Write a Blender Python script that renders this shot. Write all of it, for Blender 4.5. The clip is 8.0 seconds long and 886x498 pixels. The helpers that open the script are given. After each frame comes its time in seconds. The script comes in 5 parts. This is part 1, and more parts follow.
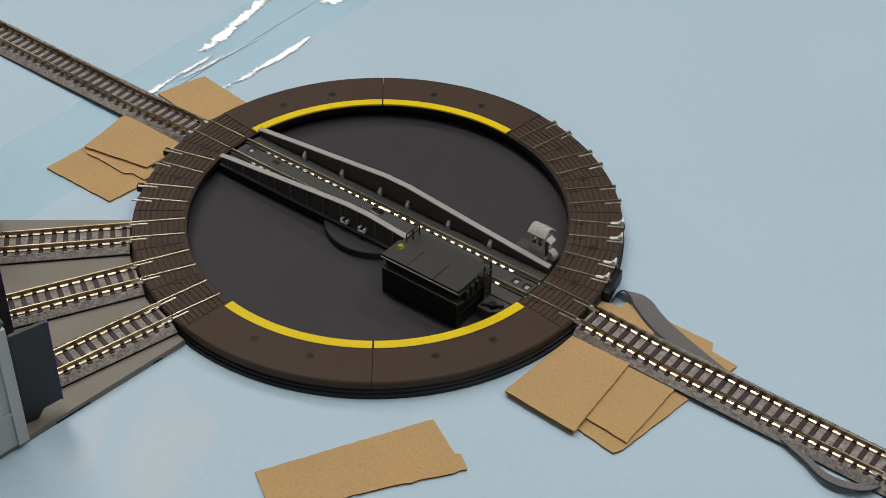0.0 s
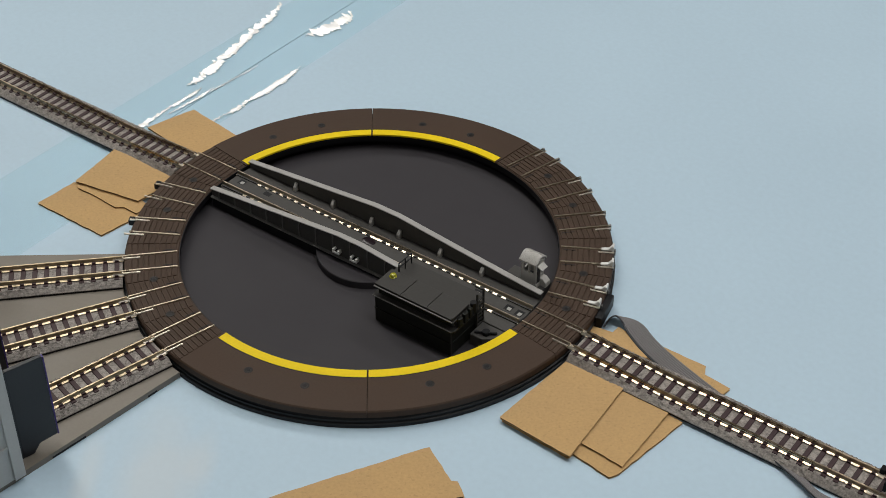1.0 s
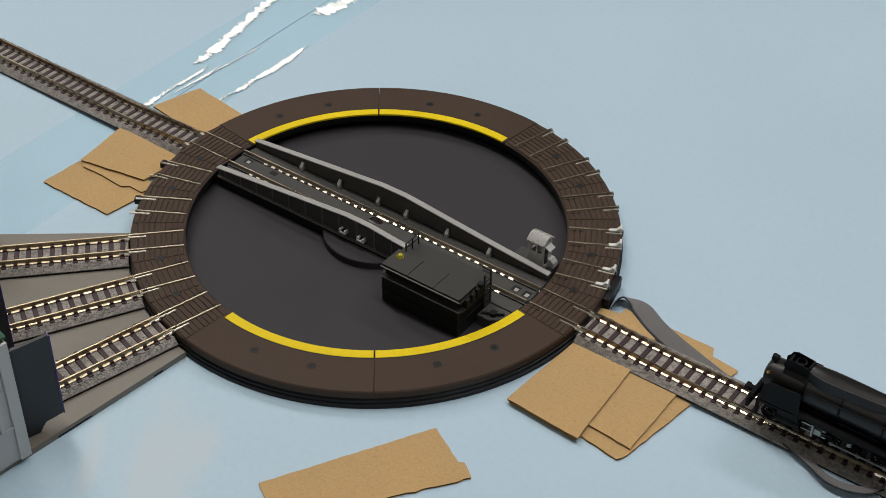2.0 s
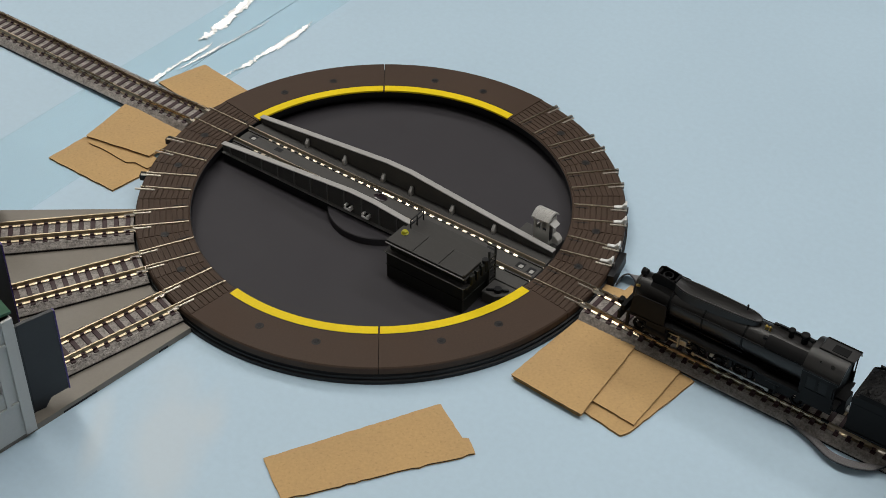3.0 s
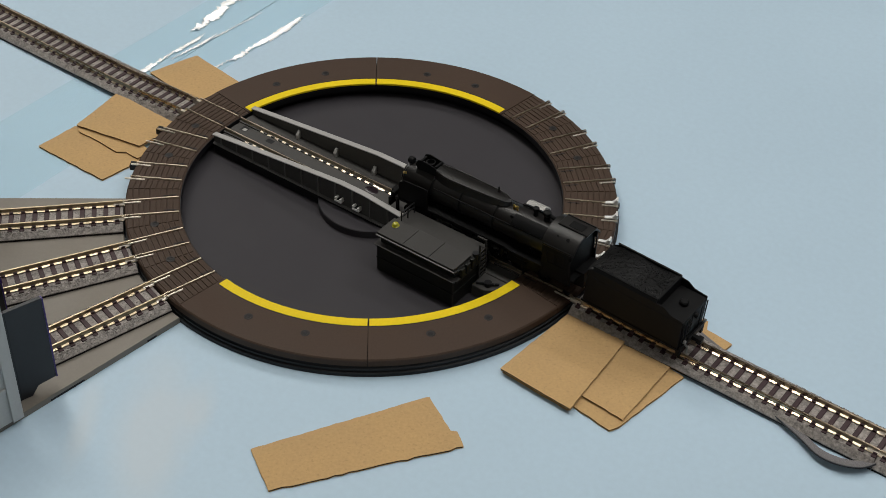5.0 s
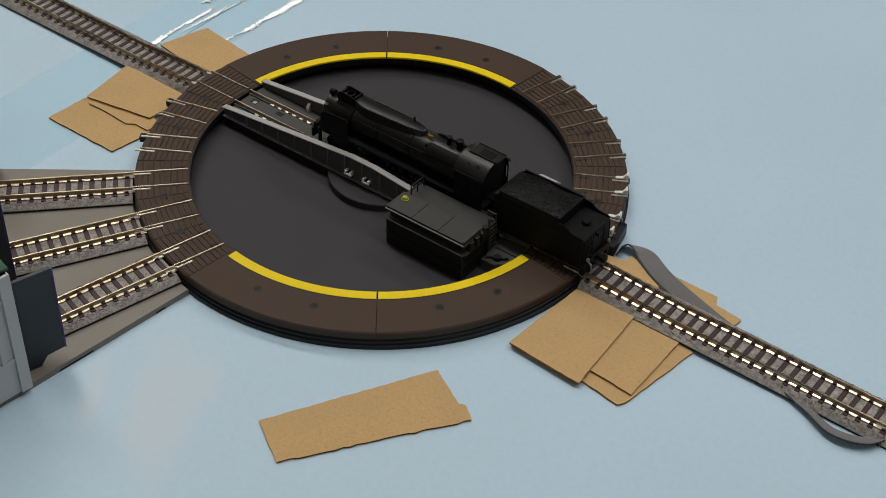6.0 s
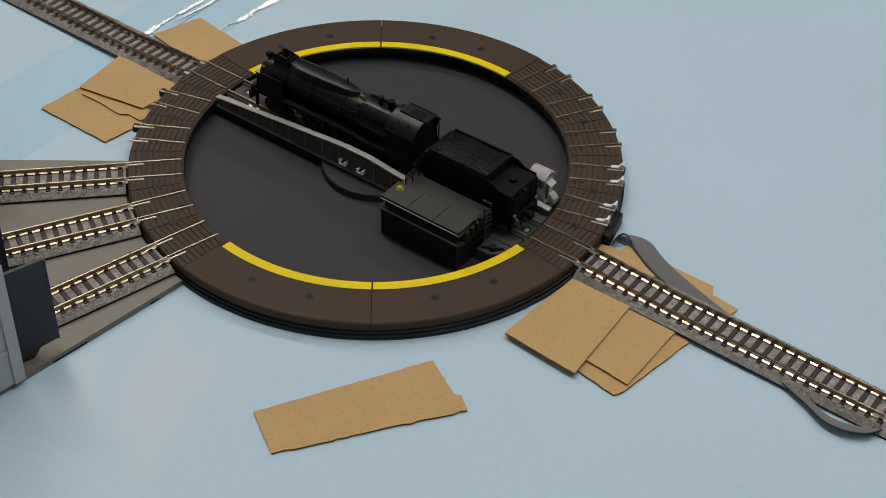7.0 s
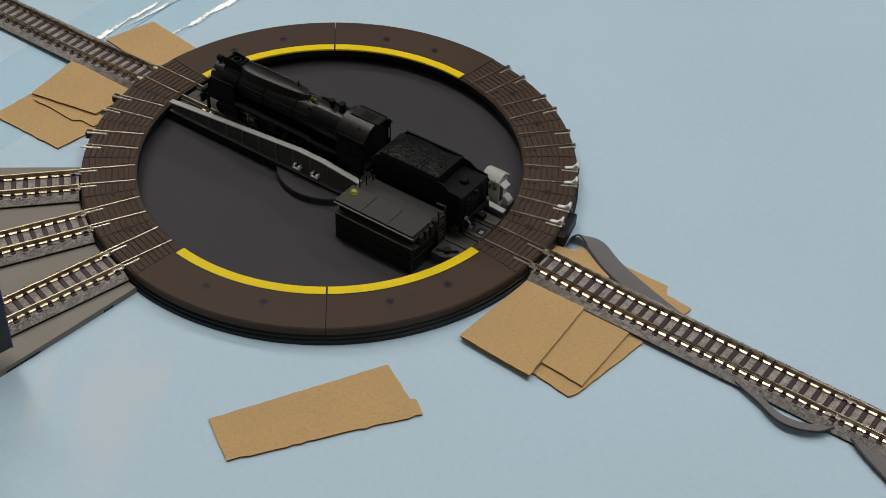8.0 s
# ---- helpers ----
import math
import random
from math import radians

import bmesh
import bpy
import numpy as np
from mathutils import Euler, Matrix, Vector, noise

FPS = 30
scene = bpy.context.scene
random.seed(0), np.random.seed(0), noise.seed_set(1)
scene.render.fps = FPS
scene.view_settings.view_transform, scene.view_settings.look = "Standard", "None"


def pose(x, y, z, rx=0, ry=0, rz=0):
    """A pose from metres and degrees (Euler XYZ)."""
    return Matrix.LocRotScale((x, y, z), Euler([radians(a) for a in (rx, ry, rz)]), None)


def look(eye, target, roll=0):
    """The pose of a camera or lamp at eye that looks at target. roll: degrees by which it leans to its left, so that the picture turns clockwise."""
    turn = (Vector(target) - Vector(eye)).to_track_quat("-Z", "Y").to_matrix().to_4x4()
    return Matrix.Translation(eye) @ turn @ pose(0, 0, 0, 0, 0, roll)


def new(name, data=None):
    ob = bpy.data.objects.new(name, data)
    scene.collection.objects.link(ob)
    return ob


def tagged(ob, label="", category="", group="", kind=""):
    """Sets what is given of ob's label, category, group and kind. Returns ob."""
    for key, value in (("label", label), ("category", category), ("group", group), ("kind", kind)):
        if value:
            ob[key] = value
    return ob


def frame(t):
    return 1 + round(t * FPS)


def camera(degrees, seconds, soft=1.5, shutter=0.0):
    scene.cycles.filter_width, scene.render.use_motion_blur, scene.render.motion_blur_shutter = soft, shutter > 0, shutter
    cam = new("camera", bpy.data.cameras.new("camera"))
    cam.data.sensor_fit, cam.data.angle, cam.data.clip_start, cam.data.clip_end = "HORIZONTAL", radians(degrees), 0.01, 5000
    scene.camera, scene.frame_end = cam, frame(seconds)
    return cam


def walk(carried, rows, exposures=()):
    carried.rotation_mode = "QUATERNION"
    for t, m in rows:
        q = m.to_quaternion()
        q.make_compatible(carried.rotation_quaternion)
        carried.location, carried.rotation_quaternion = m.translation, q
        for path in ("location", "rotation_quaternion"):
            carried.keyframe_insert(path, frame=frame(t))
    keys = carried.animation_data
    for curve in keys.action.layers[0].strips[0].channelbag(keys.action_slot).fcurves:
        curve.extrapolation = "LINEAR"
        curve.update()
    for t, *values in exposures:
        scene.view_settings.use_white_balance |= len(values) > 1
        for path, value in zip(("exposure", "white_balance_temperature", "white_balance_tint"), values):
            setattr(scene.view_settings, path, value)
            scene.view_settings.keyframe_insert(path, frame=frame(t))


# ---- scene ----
LENS = 32.135
cam = camera(LENS, 8.0, soft=0.8)
PATH = [  # seconds, eye in metres, yaw, pitch and roll in degrees
    (0.0, 0.0180, -0.4974, 0.3973, -1.011, -39.475, 0.865),
    (0.1, 0.0176, -0.4973, 0.3981, -0.957, -39.390, 0.776),
    (0.2, 0.0171, -0.4973, 0.3989, -0.721, -39.349, 0.688),
    (0.3, 0.0167, -0.4972, 0.3997, -0.488, -39.407, 0.599),
    (0.4, 0.0163, -0.4971, 0.4005, -0.288, -39.492, 0.510),
    (0.5, 0.0158, -0.4971, 0.4013, -0.621, -39.282, 0.421),
    (0.6, 0.0157, -0.4977, 0.4007, -1.223, -38.577, 0.409),
    (0.7, 0.0156, -0.4983, 0.4001, -1.376, -38.353, 0.396),
    (0.8, 0.0154, -0.4989, 0.3995, -1.400, -38.470, 0.384),
    (0.9, 0.0153, -0.4995, 0.3989, -1.487, -38.391, 0.371),
    (1.0, 0.0151, -0.5001, 0.3984, -1.720, -38.333, 0.359),
    (1.1, 0.0150, -0.4999, 0.3982, -1.531, -38.436, 0.378),
    (1.2, 0.0148, -0.4996, 0.3980, -1.552, -38.388, 0.398),
    (2.3, 0.0126, -0.4973, 0.3962, -1.585, -39.618, 0.613),
    (2.4, 0.0124, -0.4970, 0.3960, -1.475, -39.813, 0.633),
    (2.5, 0.0122, -0.4968, 0.3958, -1.349, -39.906, 0.653),
    (2.6, 0.0126, -0.4972, 0.3959, -1.119, -39.920, 0.612),
    (2.7, 0.0129, -0.4976, 0.3960, -1.252, -40.033, 0.572),
    (2.8, 0.0132, -0.4980, 0.3961, -0.812, -40.595, 0.532),
    (2.9, 0.0136, -0.4984, 0.3962, -0.875, -40.656, 0.491),
    (3.0, 0.0139, -0.4988, 0.3963, -1.312, -39.863, 0.451),
    (3.1, 0.0139, -0.4991, 0.3957, -1.186, -39.690, 0.483),
    (3.2, 0.0140, -0.4993, 0.3951, -1.213, -39.703, 0.514),
    (3.3, 0.0140, -0.4996, 0.3945, -1.376, -39.772, 0.545),
    (3.4, 0.0140, -0.4998, 0.3939, -1.538, -39.741, 0.576),
    (3.5, 0.0140, -0.5000, 0.3933, -1.705, -39.717, 0.608),
    (3.6, 0.0142, -0.4999, 0.3932, -1.914, -39.865, 0.699),
    (3.7, 0.0143, -0.4998, 0.3931, -2.131, -40.094, 0.789),
    (3.8, 0.0144, -0.4997, 0.3930, -2.175, -40.164, 0.880),
    (3.9, 0.0146, -0.4996, 0.3930, -2.183, -40.157, 0.971),
    (4.0, 0.0147, -0.4995, 0.3929, -2.240, -40.229, 1.062),
    (4.1, 0.0144, -0.4994, 0.3930, -2.400, -40.245, 1.125),
    (4.2, 0.0141, -0.4994, 0.3932, -2.505, -40.280, 1.188),
    (4.3, 0.0138, -0.4993, 0.3933, -2.577, -40.343, 1.252),
    (4.4, 0.0135, -0.4992, 0.3935, -2.583, -40.428, 1.315),
    (4.5, 0.0132, -0.4991, 0.3936, -2.561, -40.376, 1.379),
    (4.6, 0.0133, -0.4992, 0.3934, -2.435, -40.136, 1.394),
    (4.7, 0.0133, -0.4993, 0.3933, -2.282, -39.811, 1.410),
    (5.8, 0.0135, -0.4999, 0.3914, -1.140, -40.238, 1.580),
    (5.9, 0.0135, -0.5000, 0.3912, -1.245, -40.399, 1.595),
    (6.0, 0.0135, -0.5001, 0.3910, -1.400, -40.628, 1.610),
    (6.1, 0.0135, -0.4996, 0.3910, -1.571, -40.879, 1.535),
    (6.2, 0.0134, -0.4991, 0.3910, -1.651, -41.070, 1.459),
    (6.3, 0.0134, -0.4987, 0.3910, -1.657, -41.107, 1.384),
    (6.4, 0.0133, -0.4982, 0.3909, -1.587, -40.916, 1.308),
    (6.5, 0.0133, -0.4978, 0.3909, -1.532, -40.777, 1.233),
    (6.6, 0.0133, -0.4979, 0.3905, -1.473, -40.702, 1.308),
    (6.7, 0.0134, -0.4980, 0.3901, -1.465, -40.756, 1.384),
    (6.8, 0.0134, -0.4981, 0.3897, -1.472, -40.826, 1.459),
    (6.9, 0.0135, -0.4983, 0.3893, -1.532, -40.882, 1.535),
    (7.0, 0.0135, -0.4984, 0.3889, -1.662, -40.948, 1.610),
    (7.1, 0.0137, -0.4986, 0.3887, -1.870, -40.991, 1.697),
    (7.2, 0.0139, -0.4988, 0.3886, -2.144, -40.967, 1.783),
    (7.3, 0.0141, -0.4990, 0.3884, -2.384, -40.968, 1.869),
    (7.4, 0.0143, -0.4992, 0.3883, -2.358, -41.007, 1.956),
    (7.5, 0.0144, -0.4994, 0.3881, -2.341, -41.097, 2.042),
    (7.6, 0.0153, -0.4988, 0.3890, -2.337, -41.407, 2.017),
    (7.7, 0.0161, -0.4982, 0.3899, -2.378, -41.793, 1.993),
    (7.8, 0.0169, -0.4976, 0.3907, -2.779, -41.921, 1.968),
    (7.9, 0.0178, -0.4970, 0.3916, -3.164, -41.725, 1.943),
    (8.0, 0.0186, -0.4964, 0.3925, -3.250, -41.188, 1.919),
]


def aim(x, y, z, yaw, pitch, roll):
    """Camera pose from yaw to the left of +y, pitch upwards and roll."""
    a, b = radians(yaw), radians(pitch)
    ahead = Vector((-math.sin(a) * math.cos(b), math.cos(a) * math.cos(b), math.sin(b)))
    return look((x, y, z), Vector((x, y, z)) + ahead, roll)


walk(cam, [(t, aim(*row)) for t, *row in PATH], exposures=[(0.0, -0.82), (1.0, -0.77), (3.5, -0.75), (6.0, -0.87), (7.0, -0.91), (8.0, -0.89)])

# ---- world and lamps ----
world = bpy.data.worlds.new("world")
scene.world = world
world.use_nodes = True
world.node_tree.nodes["Background"].inputs["Color"].default_value = (0.75, 0.8, 0.85, 1)
world.node_tree.nodes["Background"].inputs["Strength"].default_value = 0.1

CEILING = 1.75
LAMPS = [  # fluorescent fittings on the ceiling in rows along the main track: x, y, turn, watts
    (0.75, -0.4, 142.5, 12),
    (-0.25, 0.37, 142.5, 17),
    (-0.92, 1.58, 142.5, 27),
    (1.35, 0.78, 142.5, 20),
    (-0.6, -1.5, 142.5, 7),
]

# ---- materials ----
MM = 0.001


def material(name, color, rough=0.5, metal=0.0, vary=0.12, grain=900.0, blotch=40.0, bump=0.0, bump_scale=1500.0,
             second=None, spots=0.0, coat=0.0, each=0.0, spec=0.5):
    """A procedural surface: two scales of colour variation, varying gloss and fine relief."""
    m = bpy.data.materials.new(name)
    m.use_nodes = True
    nt = m.node_tree
    b = nt.nodes["Principled BSDF"]
    b.inputs["Metallic"].default_value = metal
    b.inputs["Coat Weight"].default_value = coat
    b.inputs["Specular IOR Level"].default_value = spec
    tc = nt.nodes.new("ShaderNodeTexCoord")
    n1, n2 = nt.nodes.new("ShaderNodeTexNoise"), nt.nodes.new("ShaderNodeTexNoise")
    for n, s, d in ((n1, grain, 3), (n2, blotch, 4)):
        n.inputs["Scale"].default_value, n.inputs["Detail"].default_value = s, d
        nt.links.new(tc.outputs["Object"], n.inputs["Vector"])
    add = nt.nodes.new("ShaderNodeMath")
    add.operation = "ADD"
    nt.links.new(n1.outputs["Fac"], add.inputs[0])
    nt.links.new(n2.outputs["Fac"], add.inputs[1])
    last = add.outputs[0]
    if each:
        info, more = nt.nodes.new("ShaderNodeObjectInfo"), nt.nodes.new("ShaderNodeMath")
        more.operation, more.inputs[1].default_value = "MULTIPLY_ADD", each
        nt.links.new(info.outputs["Random"], more.inputs[0])
        nt.links.new(last, more.inputs[2])
        last = more.outputs[0]
    ramp = nt.nodes.new("ShaderNodeMapRange")
    ramp.inputs["From Min"].default_value, ramp.inputs["From Max"].default_value = 0.65, 1.35 + each
    nt.links.new(last, ramp.inputs["Value"])
    mix = nt.nodes.new("ShaderNodeMix")
    mix.data_type = "RGBA"
    dark = second or tuple(c * (1 - vary) for c in color)
    light = color if second else tuple(min(1.0, c * (1 + vary)) for c in color)
    mix.inputs[6].default_value, mix.inputs[7].default_value = (*dark, 1), (*light, 1)
    nt.links.new(ramp.outputs[0], mix.inputs[0])
    out = mix.outputs[2]
    if spots:
        sp = nt.nodes.new("ShaderNodeTexNoise")
        sp.inputs["Scale"].default_value, sp.inputs["Detail"].default_value = grain * 0.9, 1
        nt.links.new(tc.outputs["Object"], sp.inputs["Vector"])
        th = nt.nodes.new("ShaderNodeMapRange")
        th.inputs["From Min"].default_value, th.inputs["From Max"].default_value = 0.62, 0.72
        th.inputs["To Max"].default_value = spots
        nt.links.new(sp.outputs["Fac"], th.inputs["Value"])
        mx = nt.nodes.new("ShaderNodeMix")
        mx.data_type = "RGBA"
        mx.inputs[7].default_value = (*(c * 0.45 for c in color), 1)
        nt.links.new(th.outputs[0], mx.inputs[0])
        nt.links.new(out, mx.inputs[6])
        out = mx.outputs[2]
    nt.links.new(out, b.inputs["Base Color"])
    rr = nt.nodes.new("ShaderNodeMapRange")
    rr.inputs["From Min"].default_value, rr.inputs["From Max"].default_value = 0.3, 0.7
    rr.inputs["To Min"].default_value, rr.inputs["To Max"].default_value = max(0.03, rough - 0.08), min(1, rough + 0.08)
    nt.links.new(n2.outputs["Fac"], rr.inputs["Value"])
    nt.links.new(rr.outputs[0], b.inputs["Roughness"])
    if bump:
        nb, bp = nt.nodes.new("ShaderNodeTexNoise"), nt.nodes.new("ShaderNodeBump")
        nb.inputs["Scale"].default_value, nb.inputs["Detail"].default_value = bump_scale, 4
        bp.inputs["Distance"].default_value, bp.inputs["Strength"].default_value = bump * MM, 1.0
        nt.links.new(tc.outputs["Object"], nb.inputs["Vector"])
        nt.links.new(nb.outputs["Fac"], bp.inputs["Height"])
        nt.links.new(bp.outputs["Normal"], b.inputs["Normal"])
    return m


FOAM = material("foam_board", (0.456, 0.594, 0.706), 0.6, vary=0.035, grain=400, blotch=9, bump=0.02, bump_scale=300)


def pale_patch(m, x, y, sx, sy, turn, tint, most):
    """A pale, noisy oval mixed into the base colour, in metres in the board's own space."""
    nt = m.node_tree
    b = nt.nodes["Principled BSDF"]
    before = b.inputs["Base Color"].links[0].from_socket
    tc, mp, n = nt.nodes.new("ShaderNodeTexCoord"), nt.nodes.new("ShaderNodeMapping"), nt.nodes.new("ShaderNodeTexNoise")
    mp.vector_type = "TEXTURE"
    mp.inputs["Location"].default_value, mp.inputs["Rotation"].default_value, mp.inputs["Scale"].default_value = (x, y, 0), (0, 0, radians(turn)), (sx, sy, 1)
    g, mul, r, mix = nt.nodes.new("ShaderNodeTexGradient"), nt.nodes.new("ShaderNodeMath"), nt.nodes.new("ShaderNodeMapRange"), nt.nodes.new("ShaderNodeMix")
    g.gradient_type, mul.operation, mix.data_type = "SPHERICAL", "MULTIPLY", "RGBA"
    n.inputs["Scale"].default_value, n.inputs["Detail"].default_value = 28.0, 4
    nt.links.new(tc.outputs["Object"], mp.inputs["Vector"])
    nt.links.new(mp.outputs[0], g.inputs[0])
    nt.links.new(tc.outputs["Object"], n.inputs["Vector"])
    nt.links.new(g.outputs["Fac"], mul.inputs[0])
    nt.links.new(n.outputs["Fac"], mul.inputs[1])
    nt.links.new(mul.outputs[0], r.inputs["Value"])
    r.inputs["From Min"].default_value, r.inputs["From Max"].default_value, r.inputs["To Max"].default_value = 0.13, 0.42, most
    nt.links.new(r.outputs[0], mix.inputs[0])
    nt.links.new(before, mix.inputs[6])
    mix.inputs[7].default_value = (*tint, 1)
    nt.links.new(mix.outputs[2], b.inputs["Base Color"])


pale_patch(FOAM, 0.0201, -0.1482, 0.062, 0.022, 126.0, (0.56, 0.615, 0.655), 0.55)
pale_patch(FOAM, -0.0016, -0.1595, 0.040, 0.008, 125.1, (0.56, 0.615, 0.655), 0.5)
pale_patch(FOAM, 0.0241, -0.1282, 0.030, 0.010, 120.7, (0.56, 0.615, 0.655), 0.5)
BROWN = material("brown_plastic", (0.058, 0.0358, 0.0245), 0.6, spec=0.25, vary=0.12, grain=1200, bump=0.03, bump_scale=2500)
PLANK = material("brown_plank", (0.059, 0.0368, 0.025), 0.62, spec=0.25, vary=0.14, grain=1500, bump=0.05, bump_scale=2500, each=0.35)
BLACK = material("black_plastic", (0.006, 0.0065, 0.008), 0.5, spec=0.3, vary=0.15, bump=0.02)
PIT = material("dark_grey_plastic", (0.0355, 0.0325, 0.0375), 0.65, spec=0.3, vary=0.06, grain=2500, blotch=25, bump=0.02, bump_scale=3000)
YELLOW = material("yellow_paint", (0.82, 0.60, 0.006), 0.5, spec=0.25, vary=0.06, bump=0.02)
DECK = material("deck_grey", (0.058, 0.0555, 0.053), 0.6, spec=0.35, vary=0.1, bump=0.03, bump_scale=2500)
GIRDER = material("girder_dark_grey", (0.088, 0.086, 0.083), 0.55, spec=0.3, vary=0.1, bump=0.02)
SCREW = material("dark_brown_screw", (0.013, 0.010, 0.009), 0.5, spec=0.35, vary=0.1)
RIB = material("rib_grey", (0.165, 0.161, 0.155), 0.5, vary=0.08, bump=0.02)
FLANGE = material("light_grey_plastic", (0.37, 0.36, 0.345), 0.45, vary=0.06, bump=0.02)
HUT = material("hut_grey_plastic", (0.50, 0.485, 0.46), 0.5, vary=0.05)
HOUSING = material("olive_black_plastic", (0.0115, 0.0122, 0.0102), 0.45, spec=0.3, vary=0.15, bump=0.02)
HOUSING_TOP = material("walkway_grey_plastic", (0.040, 0.0378, 0.0355), 0.55, spec=0.35, vary=0.1, bump=0.02)
TRACK_RAIL = material("track_nickel_silver", (0.50, 0.41, 0.29), 0.28, metal=1.0, vary=0.08, grain=600)
# yellower, duller rail copy: the stall rails' weaker lamp reflection put into the material
DULL_RAIL = material("dull_brassy_rail", (0.47, 0.385, 0.26), 0.38, metal=1.0, vary=0.12, grain=600)
NICKEL = material("nickel_silver", (0.66, 0.57, 0.44), 0.31, metal=1.0, vary=0.05, grain=600)
JOINER = material("joiner_steel", (0.72, 0.66, 0.57), 0.36, metal=1.0, vary=0.08, grain=700)
SLEEPER = material("sleeper_brown", (0.036, 0.015, 0.0175), 0.6, vary=0.15, bump=0.04, each=0.2)
BALLAST = material("ballast_grey", (0.43, 0.39, 0.355), 0.85, second=(0.135, 0.122, 0.115), grain=1300, blotch=420, bump=0.35, bump_scale=1300)
CARD = material("brown_cardboard", (0.505, 0.322, 0.140), 0.8, vary=0.10, grain=900, blotch=30, bump=0.06, bump_scale=700, spots=0.22)
# core colour darkened to carry the shade along the card edges
SHADED_CORE = material("shaded_card_core", (0.085, 0.05, 0.026), 0.9, vary=0.3, grain=700)
PLATE = material("warm_grey_plate", (0.195, 0.172, 0.143), 0.55, vary=0.05, bump=0.02)
WHITE = material("white_plastic", (0.475, 0.475, 0.465), 0.45, vary=0.04, bump=0.02)
LOCO = material("satin_black_enamel", (0.0075, 0.0065, 0.006), 0.37, spec=0.48, vary=0.2, bump=0.015)
LOCO_MATT = material("matt_black", (0.0030, 0.0030, 0.0034), 0.55, spec=0.17, vary=0.2, bump=0.02)
SMOKED = material("dark_glazing", (0.003, 0.0035, 0.004), 0.3, spec=0.2, vary=0.1)
STOP_WHITE = material("stop_white", (0.72, 0.72, 0.70), 0.45, vary=0.04)
STEEL = material("valve_gear_steel", (0.30, 0.30, 0.28), 0.42, metal=1.0, vary=0.15)
BRASS = material("brass", (0.75, 0.55, 0.18), 0.3, metal=1.0)
COAL = material("coal", (0.0045, 0.0045, 0.0048), 0.42, spec=0.22, vary=0.4, grain=900, bump=0.1)
RIBBON = material("grey_ribbon", (0.155, 0.147, 0.15), 0.5, vary=0.08)
GREEN = material("green_roof", (0.020, 0.085, 0.045), 0.5, vary=0.1)
DOOR = material("slate_door", (0.0135, 0.016, 0.021), 0.5, vary=0.1)
NAVY = material("navy_edge", (0.034, 0.012, 0.15), 0.4, vary=0.1)
PAINT = material("wall_paint", (0.30, 0.29, 0.27), 0.8, vary=0.05, grain=20, blotch=2)
CARPET = material("floor_grey", (0.16, 0.16, 0.16), 0.9, vary=0.2, grain=60, blotch=4)
# white base colour stands in for the glare on lifted tape
GLARE_WHITE = material("glare_white_tape", (0.97, 0.97, 0.97), 0.2, vary=0.02, grain=900, blotch=200, bump=0.04, bump_scale=500, coat=1.0, spec=1.0)
LENS_Y = material("yellow_lamp", (0.36, 0.34, 0.025), 0.2, vary=0.05)


def glass_material():
    m = bpy.data.materials.new("clear_glazing")
    m.use_nodes = True
    b = m.node_tree.nodes["Principled BSDF"]
    b.inputs["Transmission Weight"].default_value, b.inputs["Roughness"].default_value = 1.0, 0.06
    b.inputs["Base Color"].default_value = (0.9, 0.92, 0.92, 1)
    return m


def tape_material():
    """Clear packing tape: see-through film with wrinkled gloss."""
    m = bpy.data.materials.new("clear_tape")
    m.use_nodes = True
    nt = m.node_tree
    nt.nodes.remove(nt.nodes["Principled BSDF"])
    clear, gloss, mix = nt.nodes.new("ShaderNodeBsdfTransparent"), nt.nodes.new("ShaderNodeBsdfGlossy"), nt.nodes.new("ShaderNodeMixShader")
    clear.inputs["Color"].default_value = (0.85, 0.897, 0.885, 1)
    gloss.inputs["Roughness"].default_value = 0.1
    fr = nt.nodes.new("ShaderNodeFresnel")
    fr.inputs["IOR"].default_value = 1.3
    tc, mp = nt.nodes.new("ShaderNodeTexCoord"), nt.nodes.new("ShaderNodeMapping")
    mp.inputs["Scale"].default_value = (55, 14, 20)
    n, bp = nt.nodes.new("ShaderNodeTexNoise"), nt.nodes.new("ShaderNodeBump")
    n.inputs["Scale"].default_value, n.inputs["Detail"].default_value = 1.0, 5
    bp.inputs["Distance"].default_value = 0.0012
    nt.links.new(tc.outputs["Object"], mp.inputs["Vector"])
    nt.links.new(mp.outputs[0], n.inputs["Vector"])
    nt.links.new(n.outputs["Fac"], bp.inputs["Height"])
    nt.links.new(bp.outputs["Normal"], gloss.inputs["Normal"])
    nt.links.new(fr.outputs[0], mix.inputs[0])
    nt.links.new(clear.outputs[0], mix.inputs[1])
    nt.links.new(gloss.outputs[0], mix.inputs[2])
    nt.links.new(mix.outputs[0], nt.nodes["Material Output"].inputs["Surface"])
    return m


def lamp_material():
    m = bpy.data.materials.new("fluorescent_diffuser")
    m.use_nodes = True
    b = m.node_tree.nodes["Principled BSDF"]
    b.inputs["Emission Color"].default_value, b.inputs["Emission Strength"].default_value = (1, 0.97, 0.9, 1), 2.0
    return m


GLASS, TAPE, DIFFUSER = glass_material(), tape_material(), lamp_material()


